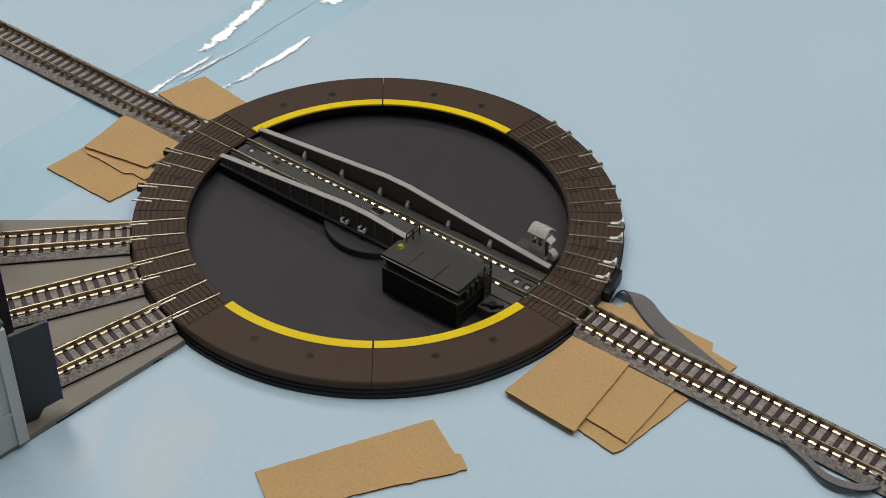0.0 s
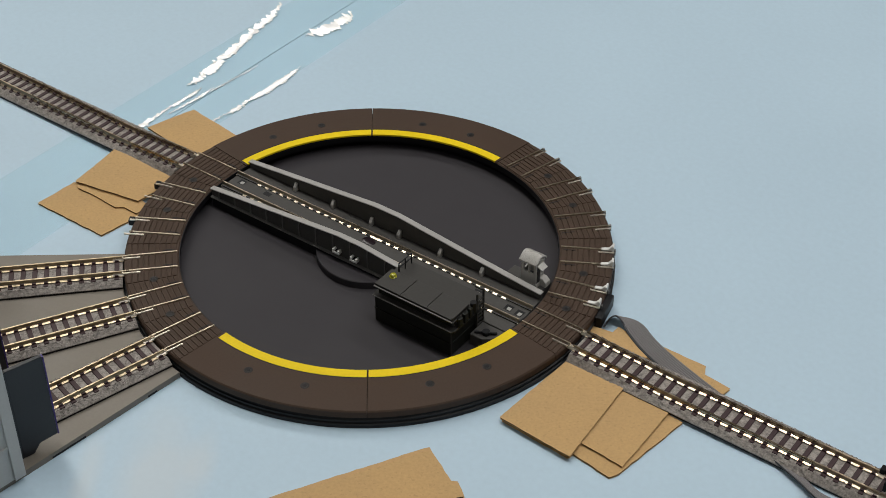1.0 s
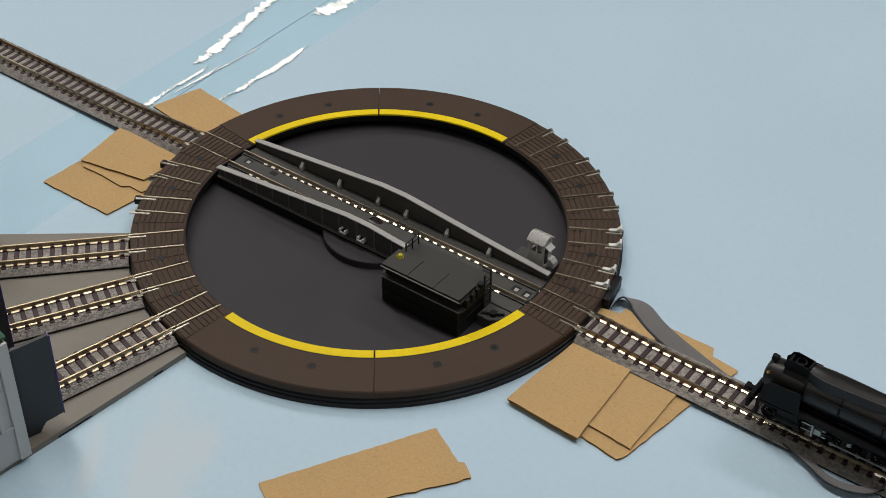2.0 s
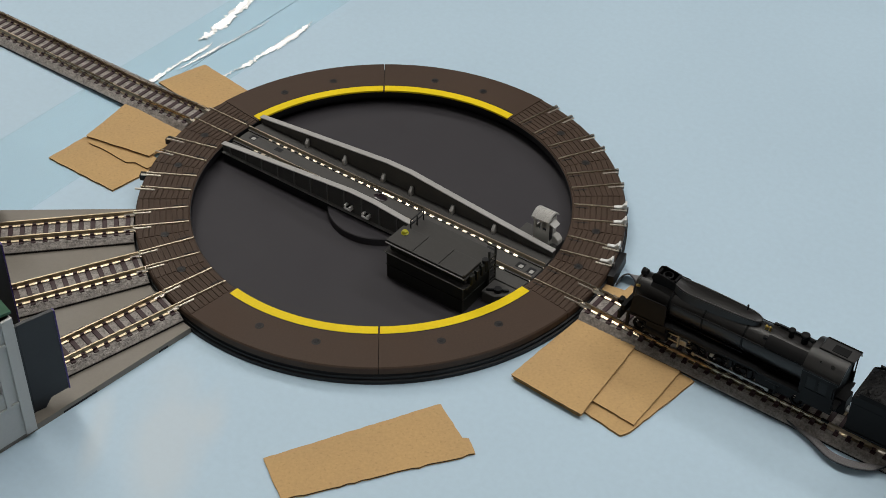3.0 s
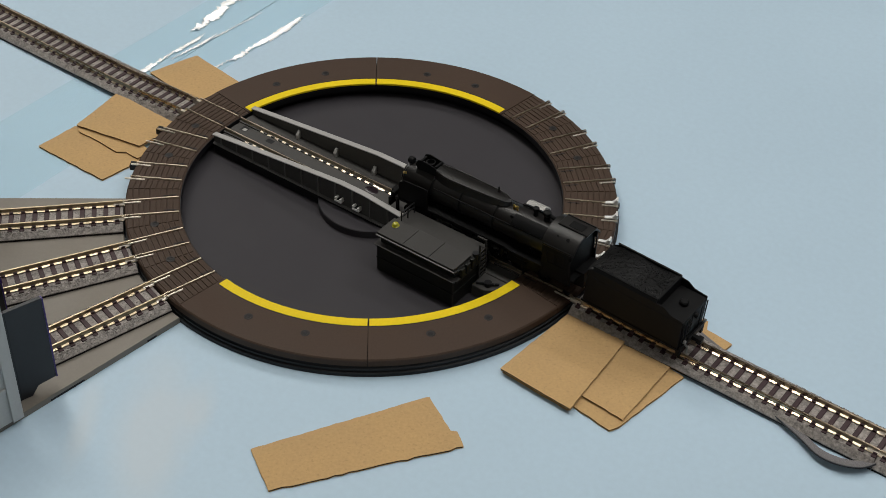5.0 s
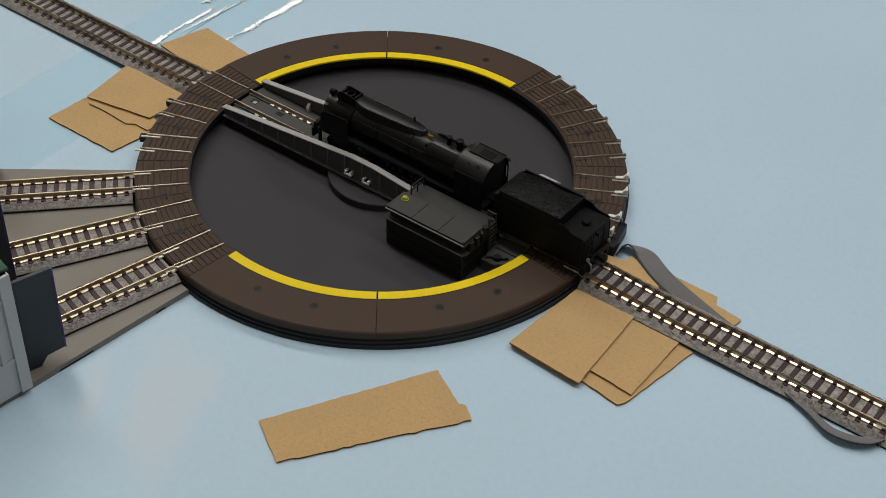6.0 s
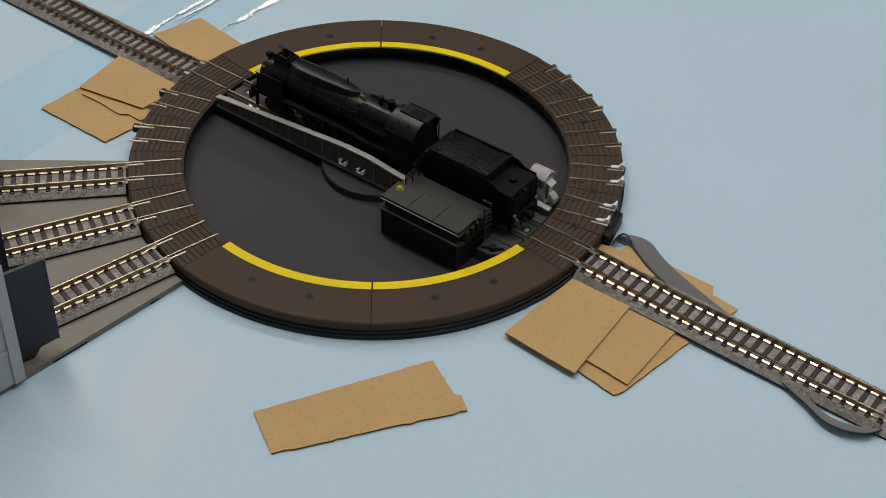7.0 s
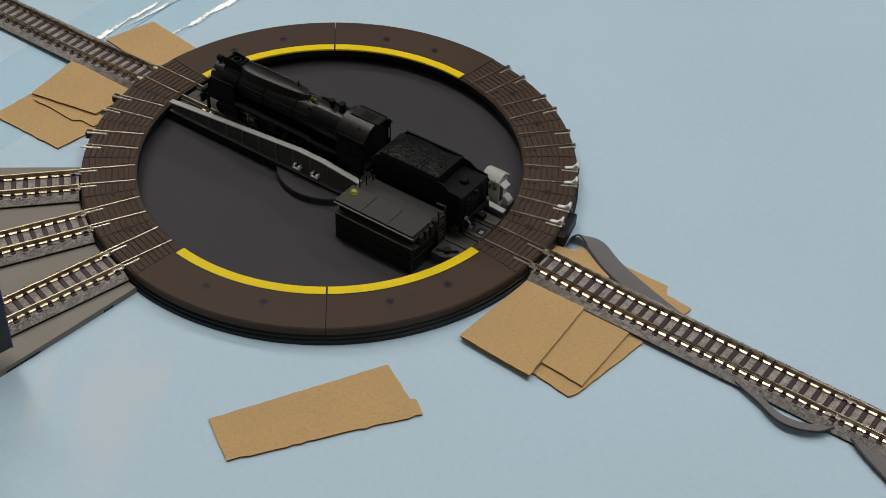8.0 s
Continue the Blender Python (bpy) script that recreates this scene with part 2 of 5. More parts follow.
# ---- mesh helpers, in millimetres ----
def part(name, bm, mat, parent=None, label="", m=None, smooth=0.0, mats=(), sheet=False):
    """Links a bmesh in millimetres as one mesh object under parent."""
    if not sheet:
        bmesh.ops.recalc_face_normals(bm, faces=bm.faces)
    bmesh.ops.scale(bm, vec=(MM, MM, MM), verts=bm.verts)
    me = bpy.data.meshes.new(name)
    bm.to_mesh(me)
    bm.free()
    me.materials.append(mat)
    for extra in mats:
        me.materials.append(extra)
    if smooth:
        me.shade_smooth()
        me.set_sharp_from_angle(angle=radians(smooth))
    ob = new(name, me)
    ob.parent = parent
    if m is not None:
        ob.matrix_basis = m
    if label:
        tagged(ob, label)
    return ob


def share(name, me, parent, m):
    ob = new(name, me)
    ob.parent, ob.matrix_basis = parent, m
    return ob


def thing(name, label, category, m=None, group="", kind=""):
    ob = new(name)
    ob.empty_display_size = 0.01
    if m is not None:
        ob.matrix_basis = m
    return tagged(ob, label, category, group, kind)


def mpose(x, y, z, rx=0, ry=0, rz=0):
    return pose(x * MM, y * MM, z * MM, rx, ry, rz)


def bevelled(bm, geom, width, segments=2):
    if width:
        edges = [e for e in bm.edges if e.is_valid and all(v in geom for v in e.verts) and (len(e.link_faces) == 2 and e.calc_face_angle(0) > 0.5)]
        bmesh.ops.bevel(bm, geom=edges, offset=width, segments=segments, affect="EDGES", profile=0.6)


def box(bm, x0, x1, y0, y1, z0, z1, bevel=0.0, segments=2):
    v = bmesh.ops.create_cube(bm, size=1, matrix=Matrix.LocRotScale(((x0 + x1) / 2, (y0 + y1) / 2, (z0 + z1) / 2), None, (x1 - x0, y1 - y0, z1 - z0)))["verts"]
    bevelled(bm, set(v), bevel, segments)
    return bm


def prism(bm, outline, lo, hi, axis="z", bevel=0.0):
    """A flat outline pushed from lo to hi along an axis. Outline in (x, y), for axis y in (x, z), for axis x in (y, z)."""
    def at(p, h):
        return {"z": (p[0], p[1], h), "y": (p[0], h, p[1]), "x": (h, p[0], p[1])}[axis]
    a, b = [bm.verts.new(at(p, lo)) for p in outline], [bm.verts.new(at(p, hi)) for p in outline]
    n = len(outline)
    bm.faces.new(a), bm.faces.new(b[::-1])
    for i in range(n):
        bm.faces.new((a[i], a[(i + 1) % n], b[(i + 1) % n], b[i]))
    bmesh.ops.recalc_face_normals(bm, faces=bm.faces)
    bevelled(bm, set(a + b), bevel, 1)
    return bm


def rod(bm, p, q, r, n=10, r2=None):
    """A round bar from p to q."""
    p, q = Vector(p), Vector(q)
    m = Matrix.Translation((p + q) / 2) @ (q - p).to_track_quat("Z", "Y").to_matrix().to_4x4()
    bmesh.ops.create_cone(bm, cap_ends=True, segments=n, radius1=r, radius2=r if r2 is None else r2, depth=(q - p).length, matrix=m)
    return bm


def lathe(bm, profile, n=32, m=Matrix.Identity(4)):
    """Turns a profile of (radius, height) about z."""
    rings = []
    for r, z in profile:
        if r < 1e-6:
            rings.append([bm.verts.new(m @ Vector((0, 0, z)))])
        else:
            rings.append([bm.verts.new(m @ Vector((r * math.cos(2 * math.pi * i / n), r * math.sin(2 * math.pi * i / n), z))) for i in range(n)])
    for a, b in zip(rings, rings[1:]):
        for i in range(n):
            j = (i + 1) % n
            if len(a) == 1 and len(b) > 1:
                bm.faces.new((a[0], b[i], b[j]))
            elif len(b) == 1 and len(a) > 1:
                bm.faces.new((a[i], a[j], b[0]))
            elif len(a) > 1:
                bm.faces.new((a[i], a[j], b[j], b[i]))
    return bm


def sweep(bm, sections):
    """Joins equal closed sections of points to a closed skin."""
    rows = [[bm.verts.new(p) for p in s] for s in sections]
    n = len(rows[0])
    for a, b in zip(rows, rows[1:]):
        for i in range(n):
            bm.faces.new((a[i], a[(i + 1) % n], b[(i + 1) % n], b[i]))
    bm.faces.new(rows[0]), bm.faces.new(rows[-1][::-1])
    return bm


def polar(r, a):
    return r * math.cos(radians(a)), r * math.sin(radians(a))


def arc_plate(bm, r0, r1, a0, a1, z0, z1, n=24, chamfer=0.0):
    """A ring sector with its top edges taken off."""
    c = chamfer
    prof = [(r0, z0), (r0, z1 - c), (r0 + c, z1), (r1 - c, z1), (r1, z1 - c), (r1, z0)] if c else [(r0, z0), (r0, z1), (r1, z1), (r1, z0)]
    return sweep(bm, [[(*polar(r, a0 + (a1 - a0) * i / n), z) for r, z in prof] for i in range(n + 1)])


def ring(bm, profile, n=144):
    """A closed profile of (radius, height) turned full circle."""
    rows = [[bm.verts.new((*polar(r, 360 * i / n), z)) for r, z in profile] for i in range(n)]
    k = len(profile)
    for i in range(n):
        a, b = rows[i], rows[(i + 1) % n]
        for j in range(k):
            bm.faces.new((a[j], a[(j + 1) % k], b[(j + 1) % k], b[j]))
    return bm


# ---- room ----
def room():
    for name, cx, cy, sx, sy in (("wall_north", 0, 4.1, 8.2, 0.2), ("wall_south", 0, -4.1, 8.2, 0.2), ("wall_east", 4.1, 0, 0.2, 8.0), ("wall_west", -4.1, 0, 0.2, 8.0)):
        bm = box(bmesh.new(), (cx - sx / 2) * 1000, (cx + sx / 2) * 1000, (cy - sy / 2) * 1000, (cy + sy / 2) * 1000, -750, CEILING * 1000)
        tagged(part(name, bm, PAINT), "plain pale painted room wall", "wall", kind="structure")
    tagged(part("floor", box(bmesh.new(), -4200, 4200, -4200, 4200, -800, -750), CARPET), "plain grey room floor", "floor", kind="structure")
    tagged(part("ceiling", box(bmesh.new(), -4200, 4200, -4200, 4200, CEILING * 1000, CEILING * 1000 + 100), PAINT), "plain pale room ceiling", "ceiling", kind="structure")
    for x, y, turn, watts in LAMPS:
        fit = thing("ceiling_light", "white fluorescent ceiling fitting, switched on", "ceiling light", pose(x, y, CEILING, 0, 0, turn), "ceiling lights")
        part("housing", box(bmesh.new(), -620, 620, -160, 160, -60, -1, 6), WHITE, fit)
        part("diffuser", box(bmesh.new(), -600, 600, -140, 140, -66, -61, 2), DIFFUSER, fit, "glowing white diffuser")
        data = bpy.data.lights.new("tube_light", "AREA")
        data.shape, data.size, data.size_y, data.energy, data.color = "RECTANGLE", 1.2, 0.28, watts, ((0.98, 0.97, 0.955) if x > 0.5 else (1.0, 0.97, 0.905))
        new("tube_light", data).matrix_basis = pose(x, y, CEILING - 0.07, 0, 0, turn)


MAIN = -37.5  # direction of the main track, in degrees


def along(a, lat, z, rz=0):
    """A pose on the main track: distance from the pivot, sideways, height."""
    return pose(0, 0, 0, 0, 0, MAIN) @ mpose(a, lat, z, 0, 0, rz)


def flake(bm, x0, y0, x1, y1, wide, seed):
    """A ragged, creased flake of lifted film from (x0, y0) to (x1, y1)."""
    a, d = Vector((x0, y0, 0)), Vector((x1 - x0, y1 - y0, 0))
    side = Vector((d.y, -d.x, 0)).normalized()
    n = max(12, int(d.length / 0.32))
    rows = []
    for i in range(n + 1):
        u = i / n
        taper = min(1.0, u * 5, (1 - u) * 4) ** 0.7
        body = 0.62 + 0.38 * noise.noise((u * d.length * 0.11, seed, 0.3))
        lo = wide * 0.28 * noise.noise((u * d.length * 0.5, seed, 3.1)) + wide * 0.15 * noise.noise((u * d.length * 1.7, seed, 4.4))
        hi = wide * taper * body + wide * 0.26 * noise.noise((u * d.length * 0.8, seed, 7.7)) + wide * 0.16 * noise.noise((u * d.length * 2.1, seed, 1.7))
        hi = max(hi, lo + 0.15)
        c = a + d * u
        crease = 0.62 * ((u * d.length / 2.5 + 0.35 * noise.noise((u * d.length * 0.2, seed, 9.1))) % 1.0)
        rows.append([bm.verts.new(c + side * (lo + (hi - lo) * k / 7) + Vector((0, 0, 0.16 + crease + (0.22 + 0.2 * noise.noise((u * d.length * 0.3, k * 0.5, seed))) * math.sin(math.pi * k / 7)))) for k in range(8)])
    for p, q in zip(rows, rows[1:]):
        for k in range(7):
            bm.faces.new((p[k], p[k + 1], q[k + 1], q[k]))
    return bm


def table():
    for name, outline in (("table_top", [(-1000, -900), (1000, -900), (1000, 900), (-138.3, 900), (-138.3, 0), (-1000, 0)]), ("table_top", [(-1000, 0.01), (-138.31, 0.01), (-138.7, 12), (-138.7, 900), (-1000, 900)])):
        bm = prism(bmesh.new(), outline, -40, 0)
        top = tagged(part(name, bm, FOAM, m=pose(0, 0, 0, 0, 0, MAIN)), "pale blue foam board table top with a butt joint", "table", kind="structure")
        for x, y in ((-940, -840), (940, -840), (940, 840), (-940, 840)):
            if ((x, y) == (-940, 840)) == (outline[0][1] > 0):
                part("table_leg", box(bmesh.new(), x - 25, x + 25, y - 25, y + 25, -750, -40, 3), WHITE, top, "plain table leg")
    tape = thing("packing_tape", "strip of clear wrinkled packing tape over the board joint", "tape", along(-141, 0, 0.1))
    bm = bmesh.new()
    rows = [[bm.verts.new((x, y, 0.1 + 0.06 * noise.noise((x * 0.2, y * 0.06, 0)))) for x in [-24 + 2 * i for i in range(25)]] for y in [-300 + 5.0 * j for j in range(117)]]
    for a, b in zip(rows, rows[1:]):
        for i in range(24):
            bm.faces.new((a[i], a[i + 1], b[i + 1], b[i]))
    film_sheet = part("film", bm, TAPE, tape, "clear glossy film", smooth=60, sheet=True)
    film_sheet.visible_shadow = False
    # glare streaks on the tape, put in as white flakes of lifted film
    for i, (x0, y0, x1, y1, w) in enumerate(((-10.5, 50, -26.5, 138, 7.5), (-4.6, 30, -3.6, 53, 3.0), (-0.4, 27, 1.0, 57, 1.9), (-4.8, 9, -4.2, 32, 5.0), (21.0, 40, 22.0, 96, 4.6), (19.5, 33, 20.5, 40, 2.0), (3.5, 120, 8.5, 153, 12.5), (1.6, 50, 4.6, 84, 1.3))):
        part("glare_flake", flake(bmesh.new(), x0, y0, x1, y1, w, 3.7 * i + 1.3), GLARE_WHITE, tape, "lifted flake of film, painted white for its glare", smooth=30, sheet=True)


def rail_height(a):
    """Top of the main track's rails: it falls from the turntable to the table on card shims."""
    d = min(1.0, max(0.0, (abs(a) - 100) / 45))
    return 7.9 - 2.0 * d * d * (3 - 2 * d)


# ---- turntable ----
R_IN, R_OUT, R_YELLOW, Z_RING = 78.0, 100.2, 82.0, 7.5
TRACKS = [side + k for side in (0, 180) for k in (-37.5, -22.5, -7.5, 7.5, 22.5, 37.5)]


def rail_profile(s=1.0):
    """Half-round foot, web and head of a model rail, 2 mm high, as (y, z) with z 0 at the foot."""
    return [(-1.25, 0), (-1.25, 0.2), (-0.48, 0.505), (-0.36, 0.75), (-0.24, 1.3), (-0.34, 1.6), (-0.34, 1.95), (-0.26, 2.05), (0.26, 2.05), (0.34, 1.95), (0.34, 1.6), (0.24, 1.3), (0.36, 0.75), (0.48, 0.505), (1.25, 0.2), (1.25, 0)]


def rail_mesh(bm, x0, x1, y, z, zfun=None, step=6.0):
    """A rail from x0 to x1 with its foot at height z or zfun(x)."""
    n = max(1, int(abs(x1 - x0) / step)) if zfun else 1
    return sweep(bm, [[(x0 + (x1 - x0) * i / n, y + p, (zfun(x0 + (x1 - x0) * i / n) if zfun else z) + q) for p, q in rail_profile()] for i in range(n + 1)])


def turntable():
    tt = thing("turntable", "dark brown plastic model railway turntable ring with yellow arcs", "turntable")
    part("base_ring", ring(bmesh.new(), [(101.1, 0), (101.1, 1.6), (100.2, 1.9), (100.2, 2.3), (100.6, 2.5), (100.6, 3.3), (100.0, 3.5), (99.6, 4.38), (81.3, 4.38), (81.3, 0.36), (80.6, 0.34), (80.6, 0)]), BLACK, tt, "black stepped base skirt", smooth=40)
    part("pit_floor", lathe(bmesh.new(), [(0, 0.02), (81.0, 0.02), (81.0, 0.3), (0, 0.3)], 144), PIT, tt, "flat dark grey pit floor", smooth=40)
    part("pit_lip", ring(bmesh.new(), [(R_IN + 0.3, 4.0), (R_IN + 0.3, Z_RING - 0.7), (R_IN - 0.08, Z_RING - 0.7), (R_IN - 0.08, 4.0)]), BLACK, tt, "black lip round the pit", smooth=40)
    for k in range(8):
        a0 = k * 45
        blank = k in (1, 2, 5, 6)
        plate = part("ring_plate", arc_plate(bmesh.new(), R_IN, R_OUT, a0 + 0.07, a0 + 44.93, 4.4, Z_RING if blank else Z_RING - 0.35, 40, 0.5), BROWN, tt,
                     "plain brown ring plate with a yellow edge" if blank else "brown ring plate with plank grooves and rails", smooth=30)
        if blank:
            y0, y1 = (0.8, 44.75) if k in (1, 5) else (0.25, 44.2)
            part("warning_stripe", arc_plate(bmesh.new(), R_IN - 0.05, R_YELLOW, a0 + y0, a0 + y1, Z_RING - 0.9, Z_RING + 0.12, 36, 0.12), YELLOW, plate, "raised yellow edge stripe")
            # thin black outline added for the sharpening halo beside the yellow
            part("stripe_outline", arc_plate(bmesh.new(), R_YELLOW + 0.02, R_YELLOW + 0.4, a0 + y0, a0 + y1, Z_RING - 0.5, Z_RING + 0.03, 36), BLACK, plate, "thin dark outline for a sharpening halo")
        for a in (15, 30):
            r = 89.0
            zt = Z_RING if blank else Z_RING + 0.05
            head = part("screw", lathe(bmesh.new(), [(1.75, zt - 0.2), (1.75, zt + 0.06), (1.5, zt + 0.12), (1.1, zt + 0.12), (0.9, zt + 0.03), (0, zt + 0.03)], 20), SCREW, plate, "recessed screw", m=mpose(*polar(r, a0 + a), 0, 0, 0, 40 * k + a))
            part("screw_socket", lathe(bmesh.new(), [(0.8, zt - 0.1), (0.8, zt + 0.06), (0, zt + 0.06)], 14), BLACK, head, "dark socket")
    # planks, rails and rail ends of the twelve tracks
    plates = [c for c in tt.children if c.name.startswith("ring_plate")]
    for t in TRACKS:
        ang = t % 360
        plate = plates[int(ang // 45)]
        turn = pose(0, 0, 0, 0, 0, ang)
        xs = R_IN + 0.7
        rows = 9
        span = (R_OUT * math.cos(radians(7.3)) - 0.3 - xs) / rows
        for i in range(rows):
            u0, u1 = xs + i * span + 0.21, xs + (i + 1) * span - 0.21
            w0, w1 = u0 * math.tan(radians(7.4)), u1 * math.tan(radians(7.4))
            if i == 0:
                u0 = R_IN + 0.75
            part("plank", prism(bmesh.new(), [(u0, -w0), (u1, -w1), (u1, w1), (u0, w0)], Z_RING - 0.4, Z_RING + random.uniform(-0.06, 0.06), bevel=0.12), PLANK, plate, m=turn)
        for s in (-1, 1):
            y = s * 4.85
            end = 100.6 if ang in (142.5, 322.5, 187.5, 202.5, 217.5) else 100.0
            part("rail", rail_mesh(bmesh.new(), 78.6, end, y, Z_RING - 1.55), NICKEL, plate, "worn brassy rail", m=turn)
            part("rail_slot", box(bmesh.new(), 79.4, 84.6, y - 1.95, y - 1.5, Z_RING - 0.3, Z_RING + 0.09), BLACK, plate, "short dark slot beside the rail", m=turn)
            if ang in (7.5, 22.5, 37.5, 337.5, 352.5):
                part("rail_end_tab", box(bmesh.new(), 99.7, 100.9, y - 0.55, y + 0.55, 5.2, 7.9, 0.1), RIB, plate, "grey tab at the rail end", m=turn)
    # joiners sticking out where no track is laid
    for t in (165, 180 - 7.5, 22.5 + 0, 7.5, -7.5, -22.5, 37.5, 187.5, 202.5, 217.5, 322.5):
        ang = {165: 157.5, 172.5: 172.5}.get(t, t % 360)
        for s in (-1, 1):
            bm = bmesh.new()
            prism(bm, [(-0.4, 0), (-0.4, 0.4), (-0.2, 0.6), (0.2, 0.6), (0.4, 0.4), (0.4, 0)], 93.6, 102.0 if ang in (157.5, 172.5) else 100.3, "x")
            part("rail_joiner", bm, JOINER, tt, "bright metal rail joiner", m=pose(0, 0, 0, 0, 0, ang) @ mpose(0, s * 4.85 + (1.5 if 90 < ang < 270 else -1.75), Z_RING - 0.2))
        if ang in (157.5, 172.5):
            part("joint_block", box(bmesh.new(), 99.8, 102.8, -5.9, -2.9, 4.6, 7.3, 0.2), BLACK, tt, "black joint block", m=pose(0, 0, 0, 0, 0, ang))
    # connector of the control cable
    con = bmesh.new()
    box(con, 100.0, 103.0, -7.5, 8.5, 0.6, 6.2, 0.5)
    part("cable_socket", con, BLACK, tt, "black cable socket on the rim", m=pose(0, 0, 0, 0, 0, -24.5))
    for ang in (-7.5, -22.5):
        for s in (-1, 1):
            bm = bmesh.new()
            prism(bm, [(-3.6, 0), (1.5, 0), (1.5, 2.4), (0.8, 2.4), (-0.6, 0.8), (-3.6, 0.5)], -0.8, 0.8, "y", 0.12)
            box(bm, 0.8, 1.6, -1.5, 1.5, 0, 2.6, 0.15)
            stop = part("rail_stop", bm, STOP_WHITE, None, m=pose(0, 0, 0, 0, 0, ang) @ mpose(98.6, s * 4.85, Z_RING + 0.05))
            tagged(stop, "small white plastic rail stop on the turntable rim", "buffer stop", "rail stops")


# ---- bridge ----
def bridge():
    br = thing("turntable_bridge", "dark grey girder bridge carrying rails across the turntable pit", "bridge", pose(0, 0, 0, 0, 0, MAIN))
    deck = bmesh.new()
    end = [(77.0 * math.cos(radians(a)), 77.0 * math.sin(radians(a))) for a in (-9, -6, -3, 0, 3, 6, 9)]
    prism(deck, end + [(-x, -y) for x, y in end], 4.2, 5.9, bevel=0.2)
    dk = part("deck", deck, DECK, br, "matt grey deck")
    bm = box(bmesh.new(), 56, 74, 11.5, 23.5, 0.32, 6.6, 0.4)
    part("hut_platform", bm, DECK, br)
    # covers in the deck: dark wells, each with a pale insert
    for x, y, sx, sy, pale in ((-71.6, 1.3, 3.4, 3.2, True), (-57.1, 1.2, 3.6, 2.4, False), (53.8, 0.7, 4.2, 3.6, True), (68.9, 0.3, 3.4, 3.4, True), (74.1, 0.0, 3.2, 3.6, True)):
        bm = bmesh.new()
        box(bm, x - sx / 2, x + sx / 2, y - sy / 2, y + sy / 2, 5.6, 5.93)
        well = part("deck_well", bm, BLACK, dk, "dark opening in the deck")
        if pale:
            part("contact_block", box(bmesh.new(), x - sx / 8, x + sx / 2 - 0.4, y - sy / 2 + 0.3, y + sy / 8, 5.9, 6.05, 0.06), FLANGE, well, "pale grey block")
    part("sensor_lens", lathe(bmesh.new(), [(2.1, 5.85), (2.1, 6.0), (1.9, 6.1), (1.0, 6.2), (0, 6.25)], 24, Matrix.Translation((-1.6, 1.2, 0)) @ Matrix.Diagonal((1.55, 1.0, 1, 1))), material("purple_black_lens", (0.010, 0.004, 0.008), 0.3), dk, "dark purple lens", smooth=40)
    for s in (-1, 1):
        rail = part("rail", rail_mesh(bmesh.new(), -77.2, 77.2, s * 4.85, 5.86), NICKEL, br, "worn brassy rail")
        clip = bmesh.new()
        n = 33
        for side in (-1, 1):
            for e in (-1, 1):
                box(clip, *sorted((e * 77, e * 67)), s * 4.85 + side * 0.85 - 0.4, s * 4.85 + side * 0.85 + 0.4, 5.8, 6.5)
        for i in range(n):
            x = -66 + i * 132 / (n - 1)
            if i == 16:
                continue
            for side in (-1, 1):
                y = s * 4.85 + side * 0.85
                box(clip, x - 0.95, x + 0.95, y - 0.4, y + 0.4, 5.8, 6.5)
        part("rail_clip", clip, DECK, rail, "row of moulded rail clips")
    for s in (-1, 1):
        y = s * 12.3
        top = lambda x: 9.1 + 6.8 * min(1.0, max(0.0, (77 - abs(x)) / 71)) ** (0.97 if x < 0 else 1.08)
        xs = [x for x in (-76.5, -70, -60, -50, -40, -30, -20, -12, -6, 6, 12, 20, 28, 40, 50, 60, 70, 76.5) if s > 0 or x < 29]
        xe = xs[-1]
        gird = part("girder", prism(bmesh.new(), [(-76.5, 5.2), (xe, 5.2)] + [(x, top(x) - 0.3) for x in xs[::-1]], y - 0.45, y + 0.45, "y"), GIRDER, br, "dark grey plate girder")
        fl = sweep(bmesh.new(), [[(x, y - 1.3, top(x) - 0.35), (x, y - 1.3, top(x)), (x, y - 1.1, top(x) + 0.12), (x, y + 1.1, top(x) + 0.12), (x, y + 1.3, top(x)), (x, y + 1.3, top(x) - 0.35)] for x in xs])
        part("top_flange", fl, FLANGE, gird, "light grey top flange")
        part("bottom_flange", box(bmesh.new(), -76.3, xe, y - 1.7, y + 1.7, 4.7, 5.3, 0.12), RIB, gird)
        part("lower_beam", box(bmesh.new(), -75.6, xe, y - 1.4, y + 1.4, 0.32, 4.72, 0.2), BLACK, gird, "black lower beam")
        for i in range(17):
            x = -72 + i * 9.0
            if x < xe:
                part("stiffener", box(bmesh.new(), x - 0.3, x + 0.3, y + (0.4 if s > 0 else -1.0), y + (1.0 if s > 0 else -0.4), 5.25, top(x) - 0.3, 0.08), RIB, gird)
    for x in (-49, -28.2, -7.5, 7.1, 28.1, 48.8):
        bm = prism(bmesh.new(), [(9.4, 5.8), (11.6, 5.8), (11.6, 9.6), (10.8, 9.6), (9.4, 7.8)], x - 0.75, x + 0.75, "x", 0.2)
        part("gusset", bm, FLANGE, br, "small pale grey gusset")
    for x in (-6.3, 2.9):
        bm = box(bmesh.new(), x - 1.8, x + 1.8, -15.0, -12.72, 7.2, 8.2, 0.3)
        box(bm, x - 1.75, x - 0.75, -14.8, -12.8, 8.1, 9.3, 0.25)
        box(bm, x + 0.75, x + 1.75, -14.8, -12.8, 8.1, 9.1, 0.25)
        bk = part("bracket", bm, STOP_WHITE, br, "small pale grey forked bracket")
        part("slot", box(bmesh.new(), x - 0.7, x + 0.7, -14.6, -12.75, 8.15, 8.5), BLACK, bk, "dark slot")
